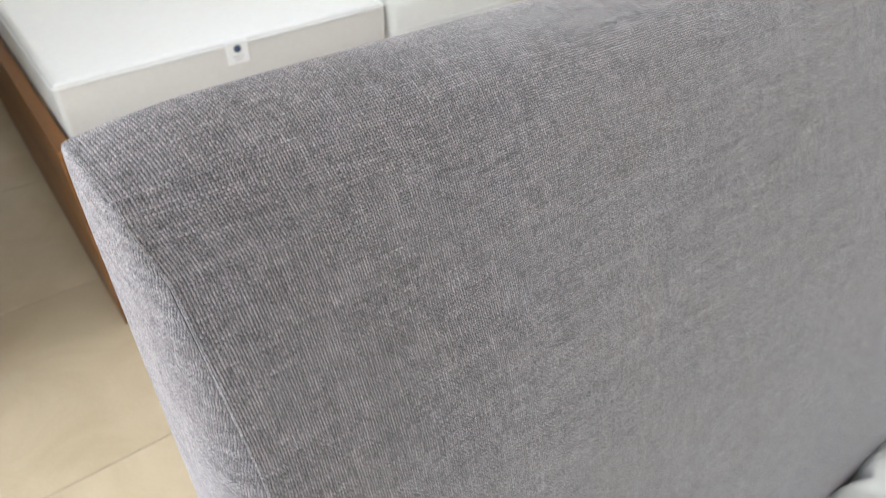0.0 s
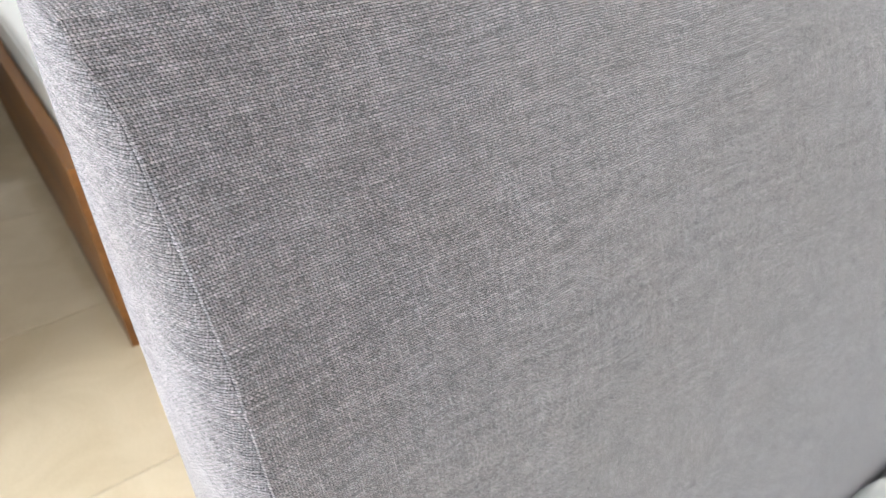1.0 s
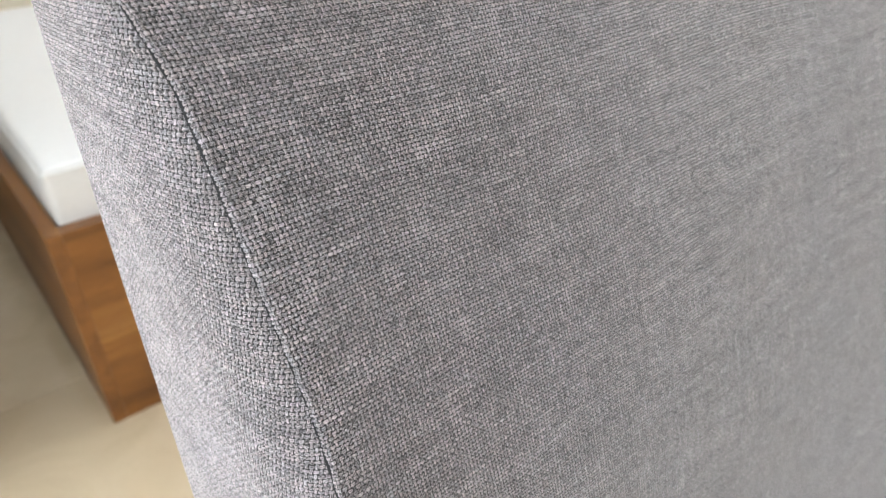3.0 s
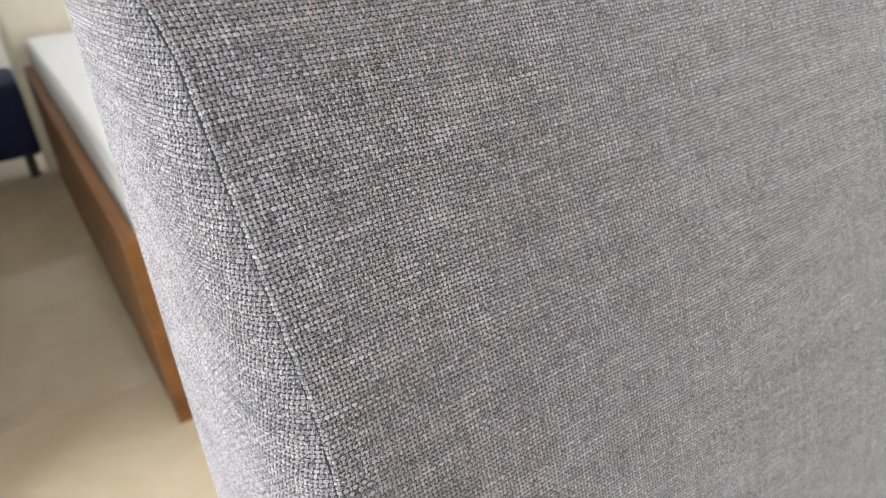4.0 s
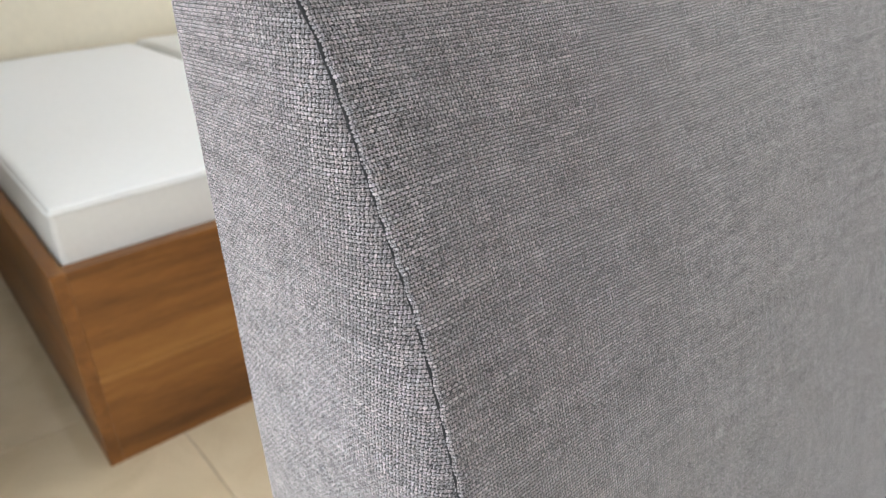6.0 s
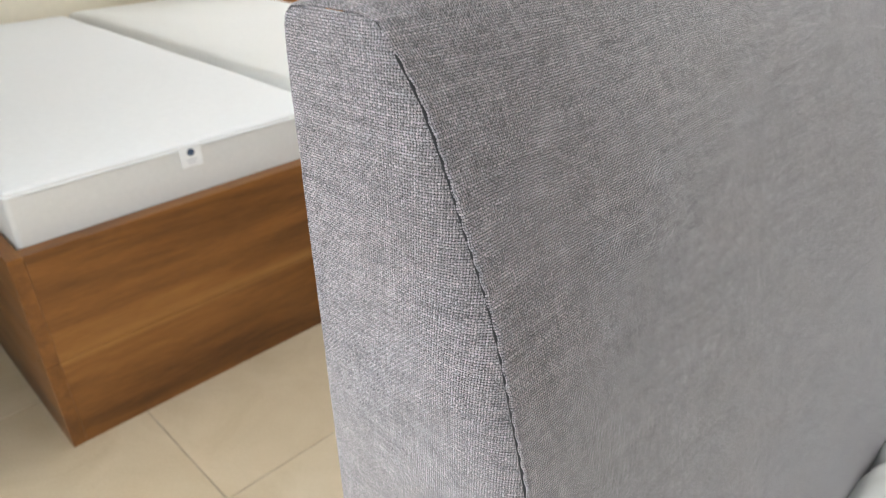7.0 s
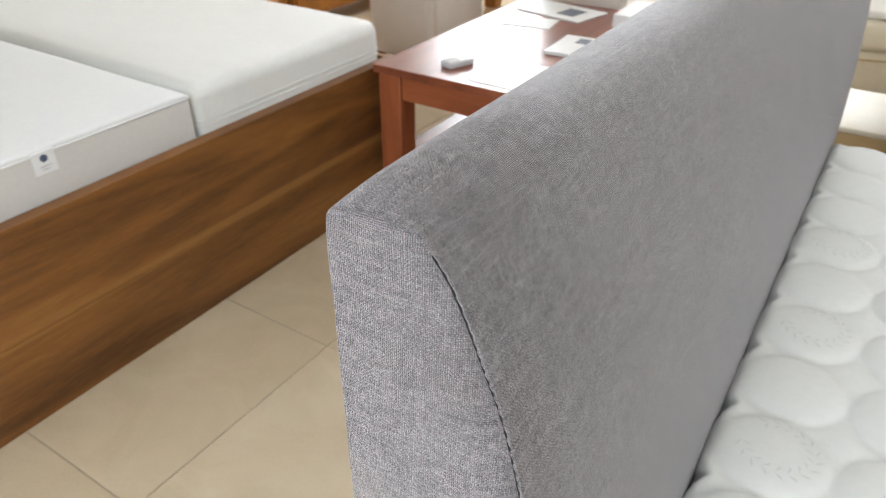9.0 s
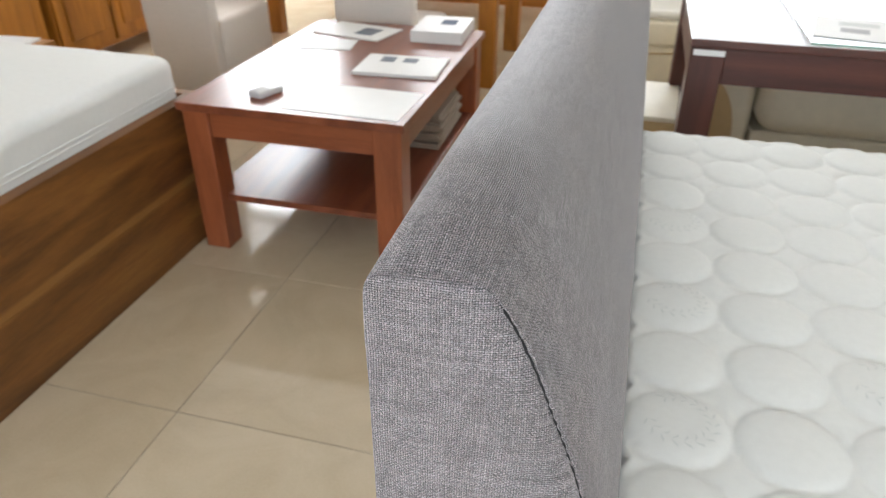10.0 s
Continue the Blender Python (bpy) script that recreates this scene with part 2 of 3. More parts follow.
def tile_material():
    m = Nodes("polished cream tile")
    info = m.node("ShaderNodeObjectInfo")
    v = m.coords("Object")
    off = m.node("ShaderNodeVectorMath", operation="ADD")
    m.put(off.inputs[0], v)
    sh = m.node("ShaderNodeCombineXYZ")
    m.put(sh.inputs[0], m.math("MULTIPLY", info.outputs["Random"], 23.0))
    m.put(sh.inputs[1], m.math("MULTIPLY", info.outputs["Random"], 57.0))
    m.put(off.inputs[1], sh.outputs[0])
    cloud = m.noise(off.outputs[0], 5.0, 5.0, 0.6, distort=0.8)
    speck = m.noise(off.outputs[0], 180.0, 2.0)
    f = m.math("ADD", m.math("MULTIPLY", cloud, 0.7), m.math("MULTIPLY", speck, 0.25))
    f = m.math("ADD", f, m.math("MULTIPLY_ADD", info.outputs["Random"], 0.1, -0.02))
    col = m.ramp(f, [(0.3, (0.515, 0.42, 0.285)), (0.55, (0.60, 0.50, 0.355)), (0.75, (0.66, 0.56, 0.41))])
    rough = m.math("MULTIPLY_ADD", m.noise(v, 9.0, 4.0), 0.09, 0.042)
    return m.set(Base_Color=col, Roughness=rough, Specular_IOR_Level=0.5)


TILE = tile_material()


# ---- mesh helpers ----
def mesh_object(name, bm, mat, parent=None, smooth=False):
    me = bpy.data.meshes.new(name)
    bm.normal_update()
    bm.to_mesh(me)
    bm.free()
    me.materials.append(mat)
    if smooth:
        me.polygons.foreach_set("use_smooth", [True] * len(me.polygons))
    ob = new(name, me)
    if parent is not None:
        ob.parent = parent
    return ob


def part(name, bm, mat, parent, label="", smooth=False):
    return tagged(mesh_object(name, bm, mat, parent, smooth), label)


def thing(name, label, category, group="", at=(0, 0, 0), kind=""):
    return tagged(place(new(name), at), label, category, group, kind)


def place(ob, at):
    ob.location = at
    return ob


def box(x0, x1, y0, y1, z0, z1, bevel=0.0, seg=2, bm=None):
    """A box between the given bounds with rounded edges."""
    fresh = bmesh.new()
    m = Matrix.Translation(((x0 + x1) / 2, (y0 + y1) / 2, (z0 + z1) / 2)) @ Matrix.Diagonal((x1 - x0, y1 - y0, z1 - z0, 1))
    bmesh.ops.create_cube(fresh, size=1.0, matrix=m)
    if bevel:
        bmesh.ops.bevel(fresh, geom=fresh.edges[:], offset=bevel, segments=seg, profile=0.5, affect="EDGES")
    if bm is None:
        return fresh
    tmp = bpy.data.meshes.new("tmp")
    fresh.to_mesh(tmp)
    fresh.free()
    bm.from_mesh(tmp)
    bpy.data.meshes.remove(tmp)
    return bm


def tube(points, radius, sides=8, closed=False):
    """A round cord along points."""
    bm = bmesh.new()
    pts = [Vector(p) for p in points]
    n = len(pts)
    rings = []
    for i, p in enumerate(pts):
        if closed:
            d = pts[(i + 1) % n] - pts[i - 1]
        else:
            d = pts[min(i + 1, n - 1)] - pts[max(i - 1, 0)]
        q = d.to_track_quat("Z", "Y")
        rings.append([bm.verts.new(p + q @ Vector((radius * math.cos(a), radius * math.sin(a), 0))) for a in [2 * math.pi * k / sides for k in range(sides)]])
    for i in range(n if closed else n - 1):
        r0, r1 = rings[i], rings[(i + 1) % n]
        for k in range(sides):
            bm.faces.new((r0[k], r0[(k + 1) % sides], r1[(k + 1) % sides], r1[k]))
    if not closed:
        bm.faces.new(list(reversed(rings[0])))
        bm.faces.new(rings[-1])
    return bm


# ---- the room ----
X0, X1, Y0, Y1, ZC = -5.4, 4.5, -3.5, 6.9, 3.1


def wall(name, axis, at, thick, lo, hi, hole):
    """A wall with one wide window opening, built of four blocks. axis: the one it stands across."""
    bm = bmesh.new()
    h0, h1, s0, s1 = hole
    a, b = sorted((at, at + thick))
    for u0, u1, z0, z1 in ((lo, h0, 0, ZC), (h1, hi, 0, ZC), (h0, h1, 0, s0), (h0, h1, s1, ZC)):
        if axis == "y":
            box(u0, u1, a, b, z0, z1, bm=bm)
        else:
            box(a, b, u0, u1, z0, z1, bm=bm)
    return tagged(mesh_object(name, bm, WALL_PAINT), "plain white painted showroom wall", "wall", kind="structure")


wall("wall_north", "y", Y1, 0.2, X0 - 0.2, X1 + 0.2, (-4.4, 2.4, 1.25, 2.95))
# the south and west openings are assumed, to hold the added fill lamps
wall("wall_south", "y", Y0, -0.2, X0 - 0.2, X1 + 0.2, (-1.1, 2.1, 0.65, 2.75))
tagged(mesh_object("wall_east", box(X1, X1 + 0.2, Y0, Y1, 0, ZC), WALL_PAINT), "plain white painted showroom wall", "wall", kind="structure")
wall("wall_west", "x", X0, -0.2, Y0, Y1, (-3.2, -1.4, 0.65, 2.75))
# unseen wall, added to keep light off the wooden bed's side and floor
tagged(mesh_object("shade_wall", box(X0, -1.1, -0.60, -0.42, 0, ZC), SHADE_WALL_PAINT), "plain grey wall added out of view to shade the bed's side", "wall", kind="structure")
tagged(mesh_object("ceiling", box(X0 - 0.2, X1 + 0.2, Y0 - 0.2, Y1 + 0.2, ZC, ZC + 0.15), CEIL_PAINT), "plain white showroom ceiling", "ceiling", kind="structure")
floor = tagged(mesh_object("floor", box(X0 - 0.2, X1 + 0.2, Y0 - 0.2, Y1 + 0.2, -0.12, -0.0025), GROUT), "polished cream square floor tiles with thin darker joints", "floor", kind="structure")


# ---- the grey upholstered bed ----
HB_LEN = 1.46
# the padded section: (x, z) from the foot of the back, up, over the top and down the front
SECTION = [(0.0, 0.02), (0.0, 0.5), (0.0, 0.9), (0.0, 1.0), (0.0, 1.06), (-0.0004, 1.09), (0.0006, 1.1015), (0.0032, 1.1075), (0.008, 1.1112), (0.016, 1.1135),
           (0.026, 1.1125), (0.034, 1.1095), (0.041, 1.1045), (0.047, 1.0965), (0.0523, 1.085), (0.0588, 1.07), (0.066, 1.05), (0.0715, 1.035),
           (0.0785, 1.014), (0.0848, 0.99), (0.0908, 0.965), (0.097, 0.93), (0.103, 0.88), (0.110, 0.80), (0.115, 0.70), (0.118, 0.55), (0.118, 0.3), (0.118, 0.02)]


def smooth_line(pts, step):
    """Points evenly spaced along a curve through pts, and the length up to each."""
    ps = [np.array(p, float) for p in pts]
    ps = [2 * ps[0] - ps[1]] + ps + [2 * ps[-1] - ps[-2]]
    fine = []
    for i in range(1, len(ps) - 2):
        p0, p1, p2, p3 = ps[i - 1:i + 3]
        l = np.linalg.norm(p2 - p1)
        m1 = (p2 - p0) / max(np.linalg.norm(p2 - p0), 1e-9) * l
        m2 = (p3 - p1) / max(np.linalg.norm(p3 - p1), 1e-9) * l
        n = max(4, int(l / 0.002))
        for k in range(n):
            u = k / n
            fine.append((2 * u ** 3 - 3 * u ** 2 + 1) * p1 + (u ** 3 - 2 * u ** 2 + u) * m1 + (-2 * u ** 3 + 3 * u ** 2) * p2 + (u ** 3 - u ** 2) * m2)
    fine.append(ps[-2])
    fine = np.array(fine)
    d = np.concatenate([[0], np.cumsum(np.linalg.norm(np.diff(fine, axis=0), axis=1))])
    n = max(2, int(round(d[-1] / step)))
    at = np.linspace(0, d[-1], n + 1)
    return np.stack([np.interp(at, d, fine[:, 0]), np.interp(at, d, fine[:, 1])], 1), at


def grid_mesh(name, verts, nu, nv, uvs, mat, parent, label=""):
    """A smooth sheet from an array of nu x nv places, with its UV map in metres."""
    me = bpy.data.meshes.new(name)
    idx = np.arange(nu * nv).reshape(nu, nv)
    quads = np.stack([idx[:-1, :-1], idx[1:, :-1], idx[1:, 1:], idx[:-1, 1:]], -1).reshape(-1, 4)
    me.vertices.add(nu * nv)
    me.vertices.foreach_set("co", np.asarray(verts, np.float32).reshape(-1))
    me.loops.add(quads.size)
    me.loops.foreach_set("vertex_index", quads.reshape(-1).astype(np.int32))
    me.polygons.add(len(quads))
    me.polygons.foreach_set("loop_start", np.arange(0, quads.size, 4, dtype=np.int32))
    me.polygons.foreach_set("use_smooth", np.ones(len(quads), bool))
    layer = me.uv_layers.new(name="UVMap")
    layer.data.foreach_set("uv", np.asarray(uvs, np.float32).reshape(-1, 2)[quads.reshape(-1)].reshape(-1))
    me.update(calc_edges=True)
    me.validate()
    me.materials.append(mat)
    ob = new(name, me)
    ob.parent = parent
    return tagged(ob, label)


def section_normals(p):
    d = np.gradient(p, axis=0)
    n = np.stack([-d[:, 1], d[:, 0]], 1)
    return n / np.linalg.norm(n, axis=1)[:, None]


bed = thing("upholstered_bed", "grey woven upholstered bed with a padded headboard", "bed")
YARN_UP = 0.00030


def seam_depth(p):
    """How far the end seam lies in from the end, by its place (x, z) on the section."""
    x, z = p[..., 0], p[..., 1]
    down = np.interp(z, [0.6, 1.03, 1.085, 1.10], [0.0105, 0.0105, 0.0070, 0.0035])
    return np.where((x > 0.040) & (z < 1.106), down, np.interp(x, [0.0, 0.010, 0.040], [0.0004, 0.0012, 0.0030]))


def tight(p):
    """1 along the front, where the seam is sunk between two pads, 0 along the top and the back."""
    return np.clip((p[..., 0] - 0.041) / 0.010, 0, 1)


def at_end(p):
    """The section as it is at the very end: flatter on top, with a sharper corner."""
    x, z = p[..., 0], p[..., 1]
    low = np.interp(x, [0, 0.002, 0.006, 0.013, 0.034, 0.040, 0.044, 0.048, 0.053], [1.1005, 1.1035, 1.1058, 1.1068, 1.1068, 1.1055, 1.1030, 1.0985, 1.0905])
    low = np.where(z > 1.085, low, 2.0)
    near = (z > 1.085) & (x < 0.016)
    return np.stack([np.where(near & (x > 0), x * (0.45 + 0.55 * x / 0.016), x), np.minimum(z, low)], -1)


def surface_normals(v):
    du, dv = np.gradient(v, axis=0), np.gradient(v, axis=1)
    n = np.cross(dv, du)
    return n / np.maximum(np.linalg.norm(n, axis=2), 1e-12)[..., None]


def ripple(u, v):
    """Slow wandering of the yarns, in metres."""
    return (0.0005 * np.sin(41 * v + 3 * np.sin(17 * u)) + 0.0002 * np.sin(97 * v + 63 * u + 1.0),
            0.0005 * np.sin(47 * u + 2 * np.sin(13 * v)) + 0.0002 * np.sin(88 * u - 71 * v + 2.0))


def cloth(name, v, u_run, v_run, mat, parent, raised, label="", flip=1.0):
    """A sheet of cloth from places v and its yarn coordinates; raised: how far the yarns stand out, place by place."""
    du, dv = ripple(u_run, v_run)
    uu, vv = u_run + du, v_run + dv
    if raised is not None:
        v = v + flip * surface_normals(v) * (raised * (weave_height(uu, vv) - 0.5) * 2 * YARN_UP)[..., None]
    return grid_mesh(name, v, v.shape[0], v.shape[1], np.stack([uu, vv], -1), mat, parent, label)


def fold(r):
    """The cover's edge beside the seam, by the length r from it: (y beyond the seam, inset)."""
    a = np.clip(r / 0.0015, 0, 1) * math.pi / 2
    return 0.0006 * (1 - np.cos(a)) + np.maximum(r - 0.0015, 0), 0.0011 * (1 - np.sin(a))


def cover(name, r, k0, k1, step, mat, raised, mirrored=False):
    """The stretch of the headboard's cover from section length k0 to k1, at lengths r from the end seam."""
    p, at = smooth_line(SECTION, step)
    n = section_normals(p)
    keep = (at >= k0) & (at <= k1)
    p, at, n = p[keep], at[keep], n[keep]
    fy, fi = fold(r)
    depth = seam_depth(p)
    rr, aa = np.meshgrid(r, at, indexing="ij")
    w = np.clip(rr / 0.035, 0, 1)
    w = (w * (2 - w))[..., None]
    pp = at_end(p)[None] * (1 - w) + p[None] * w
    slack = 0.0010 * np.sin(9 * rr + 2) * np.sin(13 * aa + 1.0) + 0.0006 * np.sin(31 * rr) * np.sin(23 * aa)
    pucker = 0.0004 * np.sin(aa * 2 * math.pi / 0.0062 + 2 * np.sin(aa * 90)) * np.exp(-rr / 0.005)
    firm = tight(p)[None]
    off = slack * np.clip(rr / 0.06, 0, 1) + pucker * firm - fi[:, None] * (0.3 + 0.7 * firm)
    fade = np.clip(1 - rr / 0.3, 0, 1)
    y = fy[:, None] + (depth - 0.0003 + 0.00066 * tight(p))[None] * fade
    if mirrored:
        y = HB_LEN - y
    v = np.stack([pp[..., 0] + n[None, :, 0] * off, y, pp[..., 1] + n[None, :, 1] * off], -1)
    up = None
    if raised:
        up = np.clip((r[-1] - rr) / 0.10, 0, 1) * np.clip((aa - at[0]) / 0.015, 0, 1) * np.clip((at[-1] - aa) / 0.05, 0, 1)
    return cloth(name, v, rr, aa, mat, bed, up)


line, along = smooth_line(SECTION, 0.004)
out = section_normals(line)
FULL = along[-1]
K_TOP = float(along[int(np.argmax(line[:, 1]))]) - 0.022
K_LOW = float(along[np.nonzero((line[:, 1] < 0.955) & (line[:, 0] > 0.05))[0][0]])
R_NEAR = 0.14
near_r = np.arange(0, R_NEAR + 1e-9, PITCH / 4)
rest_r = np.arange(R_NEAR, HB_LEN / 2 + 0.004, 0.008)
edge_r = np.concatenate([np.linspace(0, 0.006, 7), np.arange(0.01, R_NEAR, 0.008), [R_NEAR]])
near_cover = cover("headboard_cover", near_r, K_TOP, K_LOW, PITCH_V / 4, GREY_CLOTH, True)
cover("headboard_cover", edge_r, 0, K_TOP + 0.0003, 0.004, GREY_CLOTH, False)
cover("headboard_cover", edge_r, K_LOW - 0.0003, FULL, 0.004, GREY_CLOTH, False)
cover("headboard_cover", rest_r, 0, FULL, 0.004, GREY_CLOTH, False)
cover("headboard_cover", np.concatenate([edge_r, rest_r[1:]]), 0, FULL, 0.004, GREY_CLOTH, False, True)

# the near cloth has its origin on its face beside the seam, where the lens is focused
ORIGIN = Vector((0.066, 0.040, 1.05))
near_cover.data.transform(Matrix.Translation(-ORIGIN))
near_cover.location = ORIGIN
cam.data.dof.focus_object = near_cover


def end_panel(name, z_rows, columns, mat, raised, mirrored=False, label="tightly stretched grey end panel"):
    """The end's padded panel inside the seam, standing out from it towards its middle."""
    fine, _ = smooth_line(SECTION, 0.001)
    ends = at_end(fine)
    base = ends - section_normals(fine) * (0.0007 + 0.0005 * tight(fine) - 0.0010 * np.clip(1 - fine[:, 0] / 0.004, 0, 1))[:, None]
    top = int(np.argmax(base[:, 1] - 1e-4 * np.abs(base[:, 0] - 0.012)))
    ztop = base[top, 1]
    z = np.minimum(z_rows, ztop - 1e-5)
    rise = np.maximum.accumulate(base[:top + 1, 1] + 1e-8 * np.arange(top + 1))
    fall = np.maximum.accumulate(base[top:, 1][::-1] + 1e-8 * np.arange(len(base) - top))
    xa = np.interp(z, rise, base[:top + 1, 0])
    xb = np.interp(z, fall, base[top:, 0][::-1])
    u = np.linspace(0, 1, columns)
    x = xa[:, None] + (xb - xa)[:, None] * u
    zz = np.repeat(z[:, None], columns, 1)
    ridge = [k for k in range(len(base)) if base[k, 1] > 1.075]
    high = np.interp(x, np.maximum.accumulate(base[ridge, 0] + 1e-8 * np.arange(len(ridge))), base[ridge, 1])
    high = np.where(zz < 1.075, 2.0, high)
    front = np.interp(z, [0.6, 1.03, 1.085, 1.10], [0.0105, 0.0105, 0.0070, 0.0035])[:, None]
    e1, e2, e3 = xb[:, None] - x, x - xa[:, None], np.maximum(high - zz, 0)
    y = front * np.exp(-e1 / 0.0105) * np.clip((1.1095 - zz) / 0.004, 0, 1) - 0.0003 * np.exp(-e2 / 0.002)
    y = np.maximum(y, np.interp(x, [0.0, 0.010, 0.040], [0.0004, 0.0012, 0.0030]) * np.exp(-e3 / 0.006))
    y += 0.0026 * np.exp(-e1 / 0.0009) * np.clip((1.105 - zz) / 0.009, 0, 1)
    y += 0.00045 * np.sin(zz * 2 * math.pi / 0.0062 + 2 * np.sin(zz * 90)) * np.exp(-e1 / 0.006)
    y += 0.0006 * np.sin(zz * 37 + 1) * np.sin(x * 55)
    if mirrored:
        y = HB_LEN - y
    v = np.stack([x, y, zz], -1)
    up = np.clip((zz - z[0]) / 0.05, 0, 1) if raised else None
    # yarns keep their spacing over the rounded edge
    run = np.concatenate([np.zeros((len(z), 1)), np.cumsum(np.hypot(np.diff(x, axis=1), np.diff(y, axis=1)), axis=1)], axis=1)
    cloth(name, v, x[:, :1] + run + 0.3, zz, mat, bed, up, label)


low_z = np.linspace(0.03, 0.9403, 60)
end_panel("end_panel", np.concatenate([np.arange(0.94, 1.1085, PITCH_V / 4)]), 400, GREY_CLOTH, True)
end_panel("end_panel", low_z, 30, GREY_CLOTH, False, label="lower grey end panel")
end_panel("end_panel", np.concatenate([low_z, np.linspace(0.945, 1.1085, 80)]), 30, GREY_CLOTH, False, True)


def sink(k):
    return 0.0016 + 0.0001 * float(tight(line[k]))


sunk = [k for k in range(len(line)) if line[k, 0] > 0.0415 and line[k, 1] > 0.3]
# near-black cord along the stitched seam stands in for the crease's shade
part("seam", tube([(line[k, 0] - out[k, 0] * sink(k), float(seam_depth(line[k])) + 0.0006, line[k, 1] - out[k, 1] * sink(k)) for k in sunk], 0.00055, 6), SEAM_SHADE, bed, "sunken stitched seam, its crease shade drawn as a dark cord")
part("bed_base", box(0.15, 2.06, 0.03, HB_LEN - 0.03, 0.06, 0.46, 0.015), BEIGE_CLOTH, bed, "cloth-covered bed base")
for x in (0.25, 1.95):
    for y in (0.12, HB_LEN - 0.12):
        part("leg", box(x - 0.03, x + 0.03, y - 0.03, y + 0.03, 0, 0.06, 0.003), BLACK, bed)

# ---- its quilted mattress ----
MQX0, MQX1, MQY0, MQY1, MQZ = 0.112, 2.05, 0.045, 1.385, 0.652
QP = 0.121
QX, QY = 0.180, 0.445


def quilt_height(x, y):
    """Round puffed cushions in rows, small pads in the gaps between, stitched lines round them."""
    gx, gy = (x - QX) / QP, (y - QY) / QP
    cx, cy = gx - np.round(gx), gy - np.round(gy)
    r = np.hypot(cx, cy) * QP
    rim = 0.0590
    dome = 0.0115 * np.sqrt(np.clip(1 - (r / rim) ** 2, 0, 1)) ** 0.75
    gap = 0.0050 * np.clip((r - rim) / 0.018, 0, 1) ** 0.55
    return np.where(r < rim, dome, gap)


def quilted_mattress():
    ob = thing("mattress", "white quilted mattress with round cushion pattern on the grey bed", "mattress")
    xs = np.concatenate([[MQX0] * 2, MQX0 + 0.03 * (1 - np.cos(np.linspace(0, math.pi / 2, 7))), np.arange(MQX0 + 0.034, 1.25, 0.0045), np.linspace(1.26, MQX1 - 0.02, 40), [MQX1 - 0.006, MQX1, MQX1]])
    ys = np.concatenate([[MQY0] * 2, [MQY0 + 0.006], np.arange(MQY0 + 0.02, MQY1 - 0.03, 0.0045), MQY1 - 0.03 * (1 - np.sin(np.linspace(0, math.pi / 2, 7))), [MQY1] * 1])
    gx, gy = np.meshgrid(xs, ys, indexing="ij")
    edge = np.minimum(np.minimum((gx - MQX0) * 2.2, MQX1 - gx), np.minimum(gy - MQY0, MQY1 - gy))
    round_off = 0.035 - np.sqrt(np.clip(0.035 ** 2 - np.clip(0.035 - edge, 0, 0.035) ** 2, 0, None))
    z = MQZ - 0.006 + quilt_height(gx, gy) * np.clip(edge / 0.02, 0.25, 1) - round_off
    z += 0.0015 * np.sin(gx * 9.1 + 1) * np.sin(gy * 7.3)
    # the cushions along the headboard draw back where two of them meet
    pinch = (1 - np.abs(np.cos(math.pi * (gy - QY) / QP))) ** 2.5
    gx = gx + 0.013 * pinch * np.clip(1 - (gx - MQX0) / 0.03, 0, 1)
    z[0, :] = z[-1, :] = 0.47
    z[:, 0] = z[:, -1] = 0.47
    grid_mesh("quilted_cover", np.stack([gx, gy, z], -1), len(xs), len(ys), np.stack([gx, gy], -1), QUILT, ob)
    # faint wreaths of leaves printed on some cushions
    for cx, cy in ((0, 0), (0, 2), (2, 1), (0, 4), (3, 3), (4, 0)):
        bm = bmesh.new()
        x0, y0 = QX + cx * QP + 0.004, QY + cy * QP + 0.008
        for k in range(15):
            a = -2.9 + 4.9 * k / 14
            for side in (-1, 1):
                r0, r1 = 0.036, 0.036 + side * 0.0095
                pts = []
                for rr, da, w in ((r0, 0.0, 0), (0.5 * (r0 + r1), 0.09, 1), (r1, 0.22, 0), (0.5 * (r0 + r1), 0.20, -1)):
                    px, py = x0 + rr * math.cos(a + da), y0 + rr * math.sin(a + da)
                    pts.append(bm.verts.new((px, py, MQZ - 0.0054 + float(quilt_height(np.array(px), np.array(py))) + 0.0015 * math.sin(px * 9.1 + 1) * math.sin(py * 7.3))))
                bm.faces.new(pts)
        part("wreath_print", bm, PRINT, ob, "faint grey printed leaf wreath")
    return ob


quilted_mattress()


# ---- the wooden double bed with two mattresses ----
BX, BY0, BY1, BTOP = -1.256, 0.094, 1.752, 0.484


def wooden_bed():
    ob = thing("wooden_bed", "oiled brown solid wood box bed standing on the tiles", "bed")
    mid = 0.222
    for z0, z1 in ((0.0, mid), (mid + 0.0012, BTOP)):
        part("foot_board", box(BX - 0.04, BX - 0.0005, BY0 + 0.0302, BY1 - 0.0302, z0, z1, 0.0008), BED_WOOD_Y, ob)
    for y0, y1 in ((BY0, BY0 + 0.03), (BY1 - 0.03, BY1)):
        for z0, z1 in ((0.0, mid), (mid + 0.0012, BTOP)):
            part("side_board", box(BX - 2.03, BX, y0, y1, z0, z1, 0.0010), BED_WOOD, ob)
    part("slat_base", box(BX - 2.0, BX - 0.046, BY0 + 0.032, BY1 - 0.032, 0.30, 0.42), CHERRY, ob)
    part("head_panel", box(BX - 2.14, BX - 2.032, BY0 - 0.04, BY1 + 0.04, 0.0, 1.0, 0.03, 4), CREAM_LEATHER, ob, "cream padded leather headboard", True)
    return ob


